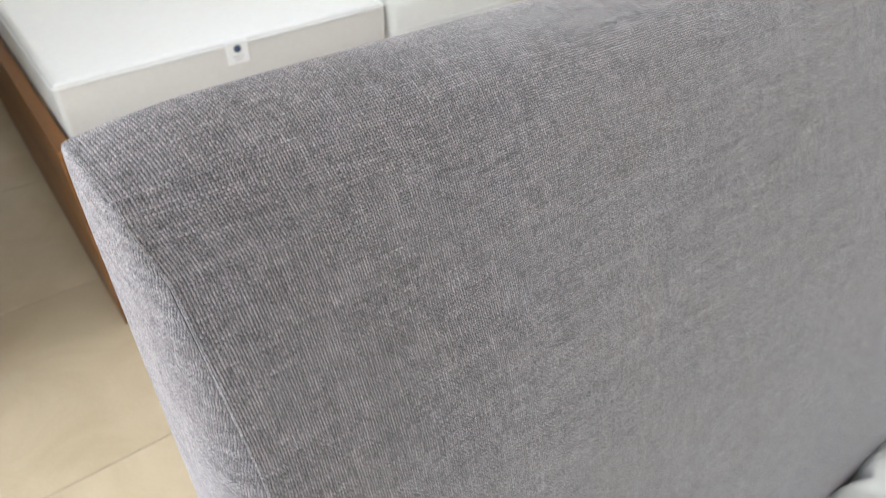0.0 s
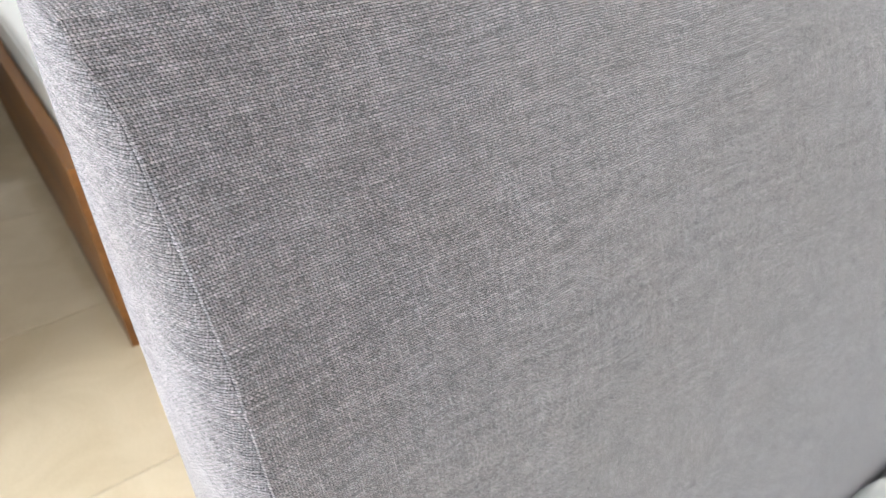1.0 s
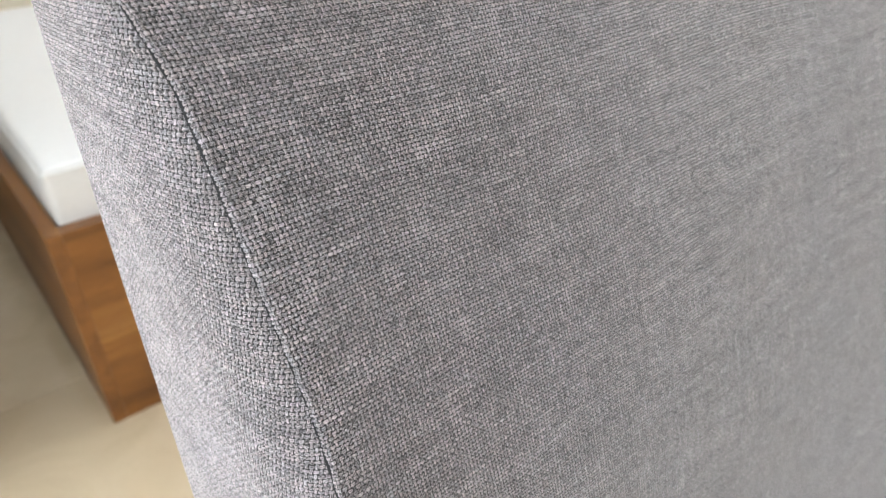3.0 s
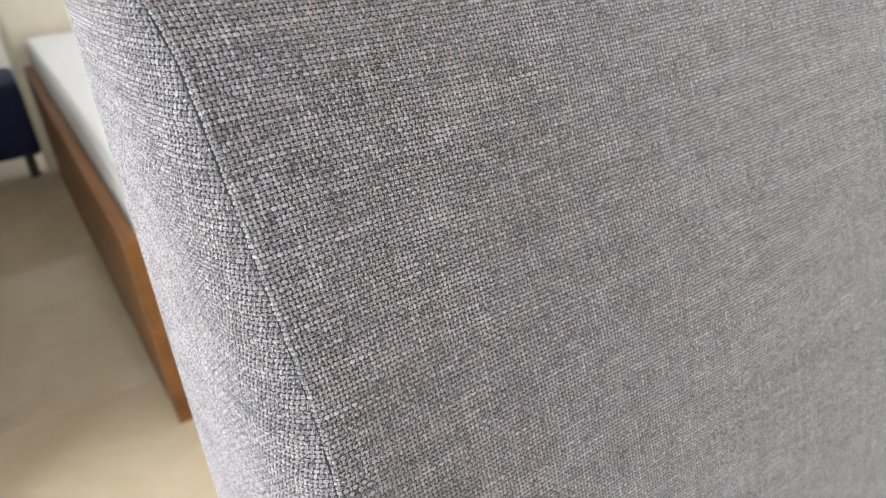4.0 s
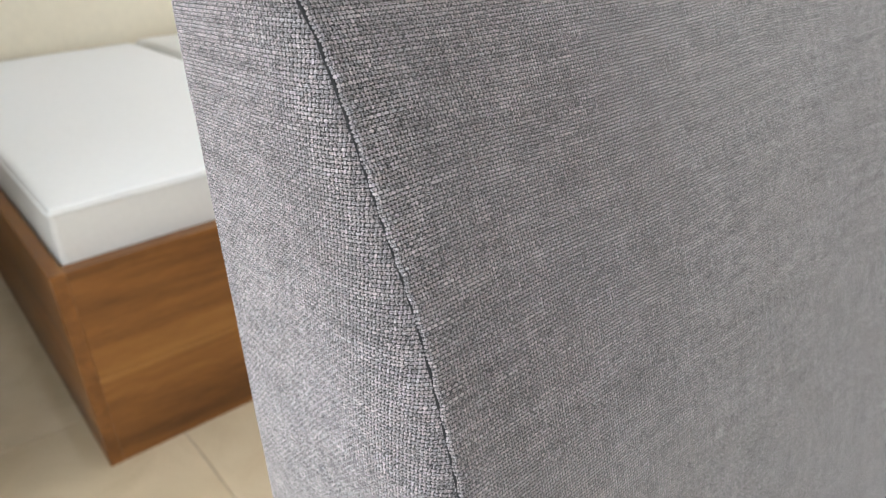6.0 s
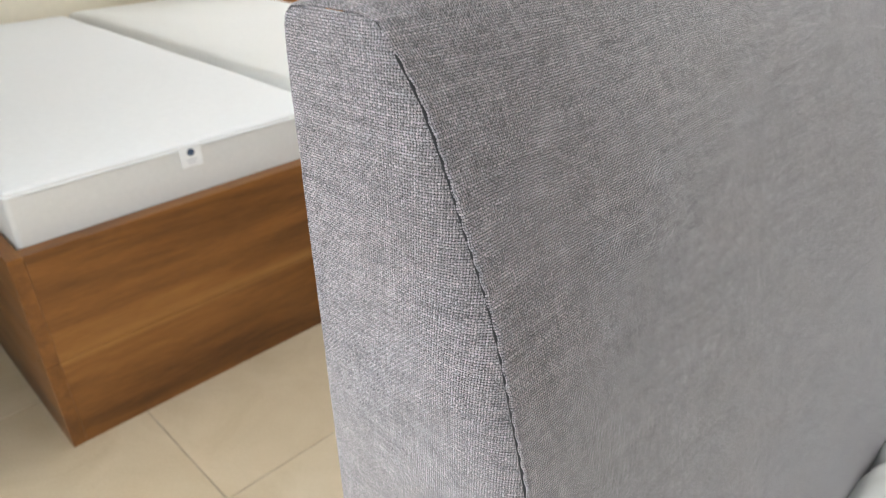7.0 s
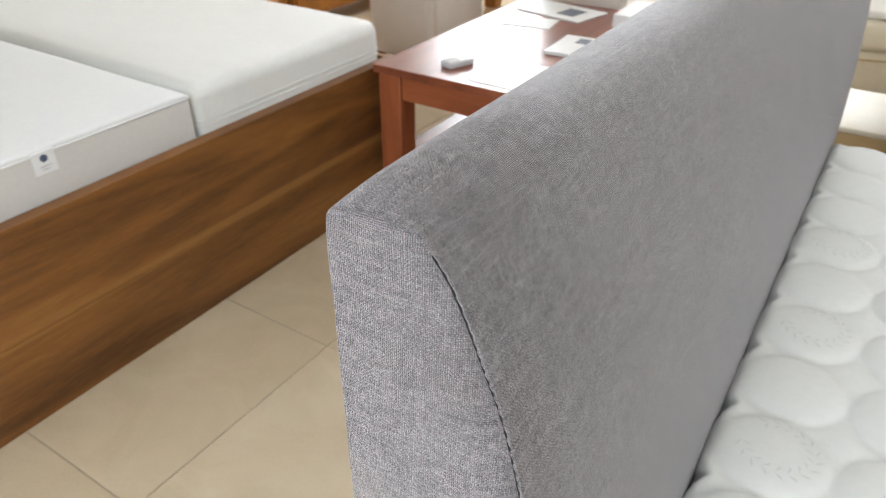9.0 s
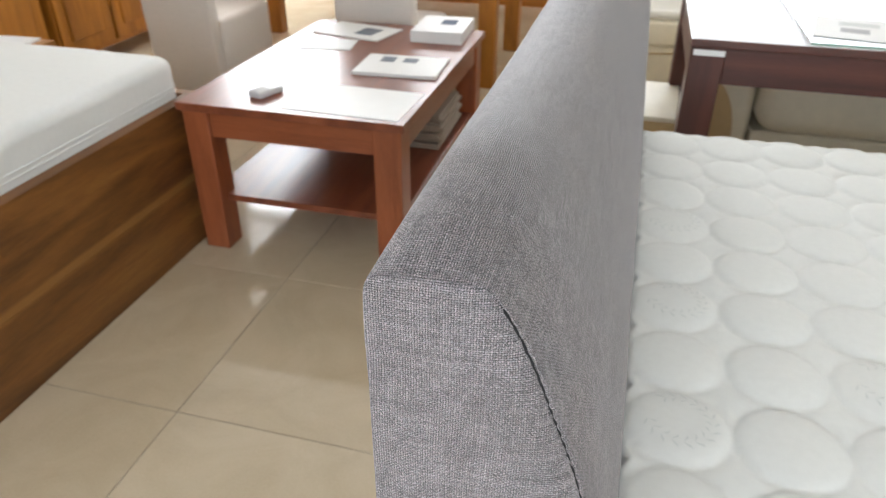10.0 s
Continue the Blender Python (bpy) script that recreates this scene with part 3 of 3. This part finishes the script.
BED_WOOD_Y = wood_material("oiled brown bed board", (0.098, 0.036, 0.009), (0.245, 0.10, 0.023), (0.41, 0.195, 0.047), 1.0, 0.40, 1, 0.0, 0.235)
wooden_bed()


def soft_box(x0, x1, y0, y1, z0, z1, r, bulge, cuts=34):
    """A padded block: rounded by r, swelling between its edges, with a slightly uneven cover."""
    bm = bmesh.new()
    bmesh.ops.create_cube(bm, size=2.0)
    bmesh.ops.subdivide_edges(bm, edges=bm.edges[:], cuts=cuts, use_grid_fill=True)
    half = Vector(((x1 - x0) / 2, (y1 - y0) / 2, (z1 - z0) / 2))
    mid = Vector(((x0 + x1) / 2, (y0 + y1) / 2, (z0 + z1) / 2))
    for v in bm.verts:
        # grid lines crowd towards the edges
        w = Vector([math.sin(c * math.pi / 2) if k < 2 else c for k, c in enumerate(v.co)])
        q = Vector([w[k] * half[k] for k in range(3)])
        inner = Vector([max(-half[k] + r, min(half[k] - r, q[k])) for k in range(3)])
        d = q - inner
        out_way = d.normalized() if d.length > 1e-9 else Vector((0, 0, 0))
        q = inner + out_way * r
        if w.z > 0.2:
            q.z += bulge * (1 - w.x ** 6) * (1 - w.y ** 6)
        puff = noise.noise(Vector((q.x * 7, q.y * 7, q.z * 7))) * 0.5 + noise.noise(q * 17.0) * 0.25
        q += out_way * puff * bulge * 0.8
        v.co = mid + q
    return bm


def edge_ring(x0, x1, y0, y1, z, r, out_by):
    """Places round the edge of a block with corners rounded by r."""
    pts = []
    for cx, cy, a0 in ((x1 - r, y1 - r, 0), (x0 + r, y1 - r, 90), (x0 + r, y0 + r, 180), (x1 - r, y0 + r, 270)):
        for k in range(6):
            a = radians(a0 + 18 * k)
            pts.append((cx + (r + out_by) * math.cos(a), cy + (r + out_by) * math.sin(a), z))
    return pts


MX0, MX1, MZ0 = BX - 2.0, BX - 0.043, 0.425


def flat_mattress():
    """The firmer mattress: flat top cover, piping and a sewn label at its foot."""
    ob = thing("mattress", "white mattress with a grey-white border and a small sewn label", "mattress", "mattresses on the wooden bed")
    y0, y1, z1 = 0.130, 0.917, 0.600
    part("body", box(MX0, MX1, y0, y1, MZ0, z1, 0.014, 5), BORDER_COVER, ob, "", True)
    part("top_cover", soft_box(MX0 + 0.004, MX1 - 0.004, y0 + 0.004, y1 - 0.004, z1 - 0.012, z1 + 0.0015, 0.006, 0.004, 20), WHITE_COVER, ob, "smooth white top cover", True)
    part("piping", tube(edge_ring(MX0, MX1, y0, y1, z1 - 0.009, 0.014, 0.0003), 0.0026, 6, True), WHITE_COVER, ob, "", True)
    lab = part("label_tag", box(MX1 - 0.001, MX1 + 0.0025, 0.492, 0.544, 0.546, 0.597, 0.0008), TAG_MAT, ob, "small white sewn label")
    bm = bmesh.new()
    bmesh.ops.create_cone(bm, cap_ends=True, segments=20, radius1=0.0085, radius2=0.0085, depth=0.0012, matrix=Matrix.Translation((MX1 + 0.003, 0.518, 0.581)) @ Matrix.Rotation(math.pi / 2, 4, "Y"))
    part("label_mark", bm, BLUE_INK, lab, "round dark blue mark")
    for k, w in enumerate((0.026, 0.018)):
        part("label_bar", box(MX1 + 0.0025, MX1 + 0.0032, 0.518 - w / 2, 0.518 + w / 2, 0.562 - 0.007 * k, 0.565 - 0.007 * k), GREYPLASTIC, lab)
    return ob


def soft_mattress():
    """The puffier mattress with a zip seam low round its border."""
    ob = thing("mattress", "soft off-white mattress with rounded puffy edges beside the flatter one", "mattress", "mattresses on the wooden bed")
    y0, y1, z1 = 0.921, 1.715, 0.612
    part("body", soft_box(MX0, MX1, y0, y1, MZ0, z1, 0.040, 0.010), CREAM_COVER, ob, "", True)
    for zz in (0.503, 0.518):
        part("zip_seam", tube(edge_ring(MX0, MX1, y0, y1, zz, 0.040, 0.0012), 0.0019, 6, True), CREAM_COVER, ob, "", True)
    return ob


flat_mattress()
soft_mattress()


# ---- coffee table ----
def coffee_table():
    ob = thing("coffee_table", "cherry-stained wooden coffee table with a lower shelf", "coffee table")
    x0, x1, y0, y1, top = -1.235, -0.51, 1.583, 2.68, 0.508
    part("tabletop", box(x0, x1, y0, y1, top - 0.026, top, 0.003), CHERRY_TOP, ob, "glossy cherry-stained top")
    lw = 0.085
    for lx in (x0 + 0.012, x1 - 0.012 - lw):
        for ly in (y0 + 0.012, y1 - 0.012 - lw):
            part("leg", box(lx, lx + lw, ly, ly + lw, 0, top - 0.027, 0.003), CHERRY_UP, ob)
    for ly in (y0 + 0.022, y1 - 0.042):
        part("apron", box(x0 + 0.0985, x1 - 0.0985, ly, ly + 0.022, top - 0.11, top - 0.027, 0.002), CHERRY, ob)
    for lx in (x0 + 0.022, x1 - 0.042):
        part("apron", box(lx, lx + 0.022, y0 + 0.0985, y1 - 0.0985, top - 0.11, top - 0.027, 0.002), CHERRY_TOP, ob)
    part("shelf", box(x0 + 0.03, x1 - 0.03, y0 + 0.05, y1 - 0.05, 0.165, 0.187, 0.002), CHERRY_TOP, ob, "lower shelf board")
    return ob


CHERRY_TOP = wood_material("cherry-stained board", (0.14, 0.036, 0.016), (0.25, 0.072, 0.032), (0.34, 0.115, 0.05), 1.3, 0.33, 1, 0.12)
coffee_table()


def sheet(name, label, category, cx, cy, z, w, h, turn, thick, mat=PAPER, prints=()):
    """Paper, a booklet or a stack lying flat, with printed patches."""
    ob = thing(name, label, category, at=(cx, cy, z))
    ob.rotation_euler = (0, 0, radians(turn))
    part("page_block", box(-w / 2, w / 2, -h / 2, h / 2, 0, thick, min(0.0015, thick * 0.3)), mat, ob)
    for x, y, pw, ph, pm in prints:
        part("print", box(x - pw / 2, x + pw / 2, y - ph / 2, y + ph / 2, thick, thick + 0.0006), pm, ob)
    return ob


sheet("brochure", "white printed brochure lying on the coffee table", "brochure", -0.68, 2.10, 0.508, 0.29, 0.22, 3, 0.012, prints=((-0.06, 0.05, 0.05, 0.06, INK), (0.02, 0.05, 0.05, 0.05, INK)))
sheet("paper_sheet", "plain white sheet of paper on the coffee table", "paper", -0.712, 1.738, 0.508, 0.365, 0.25, -2, 0.002)
sheet("paper_stack", "stack of white leaflets on the coffee table", "leaflets", -0.655, 2.56, 0.508, 0.20, 0.26, 2, 0.045, prints=((0.02, 0.03, 0.06, 0.08, BLUE_INK),))
sheet("brochure", "open white brochure at the far edge of the coffee table", "brochure", -1.0, 2.52, 0.508, 0.30, 0.20, -12, 0.006, prints=((0.05, 0.0, 0.08, 0.1, INK),))
sheet("leaflet", "glossy pale leaflet on the coffee table", "leaflet", -1.04, 2.31, 0.508, 0.20, 0.14, 8, 0.003)


def gadget():
    ob = thing("calculator", "small silver-grey plastic gadget on the coffee table", "gadget", at=(-1.0, 1.725, 0.508))
    ob.rotation_euler = (0, 0, radians(-20))
    part("case", box(-0.026, 0.026, -0.05, 0.05, 0, 0.02, 0.005), GREYPLASTIC, ob)
    part("display", box(-0.02, 0.02, 0.018, 0.042, 0.02, 0.0208), GREYDARK, ob)
    for i in range(3):
        for j in range(3):
            part("key", box(-0.021 + i * 0.015, -0.009 + i * 0.015, -0.042 + j * 0.018, -0.030 + j * 0.018, 0.02, 0.0222, 0.001), PAPER, ob)
    return ob


gadget()


def magazine_pile():
    ob = thing("magazine_pile", "sagging pile of beige catalogues on the coffee table's shelf", "magazines", at=(-0.665, 2.32, 0.187))
    rnd = random.Random(4)
    z = 0.0
    for k in range(9):
        h = rnd.uniform(0.010, 0.018)
        dx, dy = rnd.uniform(-0.008, 0.008), rnd.uniform(-0.02, 0.02)
        part("catalogue", box(-0.105 + dx, 0.105 + dx, -0.15 + dy, 0.15 + dy, z, z + h - 0.0006, 0.004, 2), CATALOGUE, ob)
        z += h
    return ob


CATALOGUE = plain_material("beige catalogue cover", (0.36, 0.29, 0.225), 0.5, 0.12, 12)
magazine_pile()


# ---- dining chairs, dining table and cabinets beyond ----
def dining_chair(x, y):
    ob = thing("dining_chair", "beige cloth-covered dining chair with a straight padded back", "chair", "dining chairs", (x, y, 0))
    bm = box(-0.185, 0.185, 0.0, 0.075, 0.055, 0.98, 0.014, 3)
    for v in bm.verts:
        v.co.y -= max(0, v.co.z - 0.45) * 0.10
    part("backrest", bm, BEIGE_CLOTH, ob, "", True)
    part("seat", box(-0.185, 0.185, 0.0765, 0.57, 0.06, 0.405, 0.025, 3), BEIGE_CLOTH, ob, "", True)
    for lx in (-0.155, 0.155):
        for ly in (0.035, 0.53):
            part("leg", box(lx - 0.02, lx + 0.02, ly - 0.02, ly + 0.02, 0, 0.0645, 0.002), DARK_WOOD, ob)
    return ob


dining_chair(-2.06, 2.86)
dining_chair(-1.05, 2.86)


def dining_table():
    ob = thing("dining_table", "honey oak dining table with square legs", "table")
    x0, x1, y0, y1 = -2.35, -0.60, 3.45, 4.35
    part("tabletop", box(x0, x1, y0, y1, 0.72, 0.75, 0.003), HONEY, ob)
    for x in (x0 + 0.02, x1 - 0.11):
        for y in (y0 + 0.02, y1 - 0.11):
            part("leg", box(x, x + 0.09, y, y + 0.09, 0, 0.7195, 0.003), HONEY, ob)
    for y in (y0 + 0.04, y1 - 0.062):
        part("apron", box(x0 + 0.1105, x1 - 0.1105, y, y + 0.022, 0.62, 0.7195, 0.002), HONEY, ob)
    return ob


dining_table()


def cabinet(name, label, x0, x1, y0, y1, top, face, doors):
    """A cabinet with framed doors; face: the side that the doors are on."""
    ob = thing(name, label, "cabinet", "honey oak cabinets")
    part("body", box(x0, x1, y0, y1, 0.09, top, 0.004), HONEY, ob)
    for x in (x0 + 0.03, x1 - 0.08):
        for y in (y0 + 0.03, y1 - 0.08):
            part("foot", box(x, x + 0.05, y, y + 0.05, 0, 0.0895, 0.002), HONEY, ob)
    for k in range(doors):
        if face == "x":
            a, b = y0 + (y1 - y0) * k / doors + 0.012, y0 + (y1 - y0) * (k + 1) / doors - 0.012
            d = part("door", box(x1 + 0.0005, x1 + 0.018, a, b, 0.12, top - 0.04, 0.003), HONEY, ob)
            part("door_panel", box(x1 + 0.0185, x1 + 0.026, a + 0.07, b - 0.07, 0.19, top - 0.11, 0.006), HONEY, d)
            part("knob", box(x1 + 0.0185, x1 + 0.04, b - 0.045, b - 0.025, top * 0.55, top * 0.55 + 0.02, 0.006), DARK_WOOD, d)
        else:
            a, b = x0 + (x1 - x0) * k / doors + 0.012, x0 + (x1 - x0) * (k + 1) / doors - 0.012
            d = part("door", box(a, b, y0 - 0.018, y0 - 0.0005, 0.12, top - 0.04, 0.003), HONEY, ob)
            part("door_panel", box(a + 0.07, b - 0.07, y0 - 0.026, y0 - 0.0185, 0.19, top - 0.11, 0.006), HONEY, d)
            part("knob", box(b - 0.045, b - 0.025, y0 - 0.04, y0 - 0.0185, top * 0.55, top * 0.55 + 0.02, 0.006), DARK_WOOD, d)
    return ob


cabinet("sideboard", "honey oak sideboard with framed panel doors", -3.40, -2.92, 2.98, 4.30, 0.95, "x", 3)
cabinet("sideboard", "honey oak sideboard beside the wooden bed", -3.40, -2.94, 1.85, 2.94, 0.90, "x", 2)
cabinet("cabinet", "tall honey oak cabinet with framed doors behind the dining table", -2.2, -0.2, 5.1, 5.6, 1.6, "y", 4)


def bedside_table():
    ob = thing("bedside_table", "low honey oak bedside table beside the wooden bed", "table")
    part("tabletop", box(-2.62, -2.12, 1.72, 2.12, 0.47, 0.495, 0.003), HONEY, ob)
    for x in (-2.60, -2.18):
        for y in (1.74, 2.06):
            part("leg", box(x, x + 0.04, y, y + 0.04, 0, 0.4695, 0.002), HONEY, ob)
    return ob


bedside_table()
sheet("magazine", "pale open magazine on the bedside table", "magazine", -2.36, 1.93, 0.495, 0.42, 0.30, 5, 0.012)


# ---- dark desk, ottoman and cream sofa beyond the grey bed ----
def dark_desk():
    ob = thing("desk", "dark wenge wooden desk with thick square legs", "desk")
    x0, x1, y0, y1, top = 0.225, 1.75, 1.79, 2.56, 0.75
    part("tabletop", box(x0, x1, y0, y1, top - 0.022, top, 0.003), DARK_TOP, ob, "glossy dark desk top")
    lw = 0.088
    for lx in (x0 + 0.003, x1 - 0.003 - lw):
        for ly in (y0 + 0.003, y1 - 0.003 - lw):
            part("leg", box(lx, lx + lw, ly, ly + lw, 0, top - 0.0225, 0.003), DARK_UP, ob)
    for ly in (y0 + 0.008, y1 - 0.032):
        part("apron", box(x0 + 0.0915, x1 - 0.0915, ly, ly + 0.024, 0.632, top - 0.0225, 0.002), DARK_WOOD, ob)
    for lx in (x0 + 0.008, x1 - 0.032):
        part("apron", box(lx, lx + 0.024, y0 + 0.0915, y1 - 0.0915, 0.632, top - 0.0225, 0.002), DARK_WOOD, ob)
    part("price_strip", box(x0 + 0.010, x0 + 0.09, y0 - 0.001, y0 + 0.003, 0.708, 0.723, 0.0005), PAPER, ob, "white paper strip stuck on the leg")
    return ob


DARK_TOP = wood_material("polished dark timber", (0.050, 0.013, 0.008), (0.098, 0.028, 0.018), (0.14, 0.046, 0.030), 1.2, 0.32, coat=0.36)
DARK_UP = wood_material("dark upright timber", (0.050, 0.013, 0.008), (0.098, 0.028, 0.018), (0.14, 0.046, 0.030), 1.2, 0.45, 2, 0.1)
dark_desk()

def glass_plate():
    ob = thing("glass_plate", "clear glass plate with a green edge under papers on the desk", "glass", at=(0, 0, 0.7525))
    part("pane", box(GX0, 1.62, 1.80, 2.45, 0.0, 0.006, 0.0008), GLASS, ob).visible_shadow = False
    part("edge", box(GX0, 1.62, 1.7965, 1.7995, 0.0, 0.006), GLASS_EDGE, ob, "green glass edge")
    for x in (GX0 + 0.04, 1.58):
        part("pad", box(x - 0.008, x + 0.008, 2.30, 2.316, -0.0025, -0.0002), GREYPLASTIC, ob)
    return ob


GLASS = Nodes("clear plate glass").set(Base_Color=rgb(0.93, 0.98, 0.95), Roughness=0.02, Transmission_Weight=1.0, IOR=1.45)
GLASS_EDGE = plain_material("green glass edge", (0.22, 0.34, 0.27), 0.15, 0.05)
GX0 = 0.515
INK_PALE = plain_material("faded grey ink", (0.42, 0.42, 0.43), 0.6, 0.2, 40)
glass_plate()
sheet("paper", "pale printed price sheet lying on the desk's glass plate", "paper", 0.72, 1.96, 0.7592, 0.34, 0.25, -12, 0.0015, prints=((-0.06, 0.05, 0.10, 0.04, PRINT), (0.07, 0.0, 0.07, 0.11, PRINT), (-0.07, -0.03, 0.07, 0.05, INK_PALE)))
sheet("paper", "second pale printed sheet on the desk's glass plate", "paper", 1.12, 1.98, 0.7592, 0.28, 0.20, 8, 0.0015, prints=((0.0, 0.03, 0.16, 0.05, PRINT),))


def ottoman():
    ob = thing("ottoman", "low cream leather ottoman with a tan base", "ottoman")
    part("cushion", box(-0.28, 0.265, 2.11, 2.50, 0.396, 0.413, 0.007, 3), CREAM_LEATHER, ob, "cream padded cushion", True)
    part("base", box(-0.276, 0.261, 2.114, 2.496, 0.0, 0.3955, 0.008), TAN_LEATHER, ob, "tan base")
    return ob


ottoman()


def sofa():
    ob = thing("sofa", "cream leather sofa with tan curved arm sides", "sofa")
    part("arm", box(0.30, 0.57, 2.665, 3.45, 0.04, 0.60, 0.045, 5), CREAM_LEATHER, ob, "cream padded arm", True)
    bm = bmesh.new()
    pts = [(0.30, 0.04), (0.30, 0.395), (0.385, 0.395)] + [(0.385 + 0.12 * math.sin(a), 0.155 + 0.24 * math.cos(a)) for a in np.linspace(0.15, math.pi / 2, 9)] + [(0.505, 0.04)]
    f = bm.faces.new([bm.verts.new((x, 2.64, z)) for x, z in pts])
    ext = bmesh.ops.extrude_face_region(bm, geom=[f])
    bmesh.ops.translate(bm, verts=[v for v in ext["geom"] if isinstance(v, bmesh.types.BMVert)], vec=(0, 0.024, 0))
    bmesh.ops.recalc_face_normals(bm, faces=bm.faces[:])
    bmesh.ops.bevel(bm, geom=bm.edges[:], offset=0.004, segments=2, affect="EDGES")
    part("arm_front", bm, TAN_LEATHER, ob, "curved tan leather front of the arm")
    part("seat_cushion", box(0.575, 2.5, 2.60, 3.25, 0.2, 0.46, 0.09, 6), CREAM_LEATHER, ob, "rounded cream seat cushion", True)
    part("base", box(0.575, 2.5, 2.66, 3.4, 0.03, 0.1995, 0.01), CREAM_LEATHER, ob)
    part("backrest", box(0.575, 2.5, 3.26, 3.5, 0.2, 0.85, 0.07, 5), CREAM_LEATHER, ob, "", True)
    for x in (0.6, 2.4):
        for y in (2.75, 3.35):
            part("foot", box(x, x + 0.05, y, y + 0.05, 0, 0.041), BLACK, ob)
    return ob


sofa()


def armchair():
    ob = thing("armchair", "cream leather armchair with a thick seat cushion behind the ottoman", "armchair")
    x0, x1, y0, y1 = -0.36, 0.47, 3.60, 4.35
    part("base", box(x0, x1, y0 + 0.02, y1, 0.05, 0.2495, 0.012, 3), CREAM_LEATHER, ob, "cream leather base", True)
    part("seat_cushion", box(x0 + 0.01, x1 - 0.01, y0, y1 - 0.16, 0.25, 0.385, 0.028, 4), CREAM_LEATHER, ob, "thick cream seat cushion", True)
    # the seat's top is coloured paler to imitate light falling on it
    part("seat_top", box(x0 + 0.02, x1 - 0.02, y0 + 0.02, y1 - 0.17, 0.3855, 0.43, 0.018, 3), LIT_LEATHER, ob, "seat top coloured paler for the light on it", True)
    part("backrest", box(x0, x1, y1 - 0.155, y1 + 0.02, 0.25, 0.86, 0.05, 5), CREAM_LEATHER, ob, "", True)
    part("piping", tube([(x0 + 0.03, y0 + 0.017, 0.235), ((x0 + x1) / 2, y0 + 0.014, 0.205), (x1 - 0.03, y0 + 0.017, 0.235)], 0.004, 6), TAN_LEATHER, ob, "tan piping")
    for x in (x0 + 0.04, x1 - 0.09):
        for y in (y0 + 0.06, y1 - 0.1):
            part("foot", box(x, x + 0.05, y, y + 0.05, 0, 0.051), BLACK, ob)
    return ob


LIT_LEATHER = plain_material("cream leather paled for light from above", (0.80, 0.79, 0.75), 0.45, 0.04, 30, 0.0008)
armchair()


def stool():
    ob = thing("footstool", "navy cloth footstool beyond the wooden bed's side", "stool")
    part("cushion", box(-3.75, -3.30, -0.55, 0.06, 0.10, 0.42, 0.03, 3), NAVY, ob, "", True)
    for x in (-3.72, -3.37):
        for y in (-0.52, -0.02):
            part("leg", box(x, x + 0.04, y, y + 0.04, 0, 0.1005, 0.002), BLACK, ob)
    return ob


stool()

# ---- floor tiles ----
TP, TX, TY = 0.608, -0.873, 0.264
tile_mesh = bpy.data.meshes.new("tile")
bm = box(-TP / 2 + 0.0016, TP / 2 - 0.0016, -TP / 2 + 0.0016, TP / 2 - 0.0016, -0.008, 0.0, 0.0009, 1)
bm.to_mesh(tile_mesh)
bm.free()
tile_mesh.materials.append(TILE)
for i in range(-7, 9):
    for j in range(-6, 11):
        cx, cy = TX + (i + 0.5) * TP, TY + (j + 0.5) * TP
        if X0 - 0.3 < cx < X1 + 0.3 and Y0 - 0.3 < cy < Y1 + 0.3:
            ob = new("tile", tile_mesh)
            ob.parent = floor
            ob.location = (cx, cy, -0.0003 * random.random())
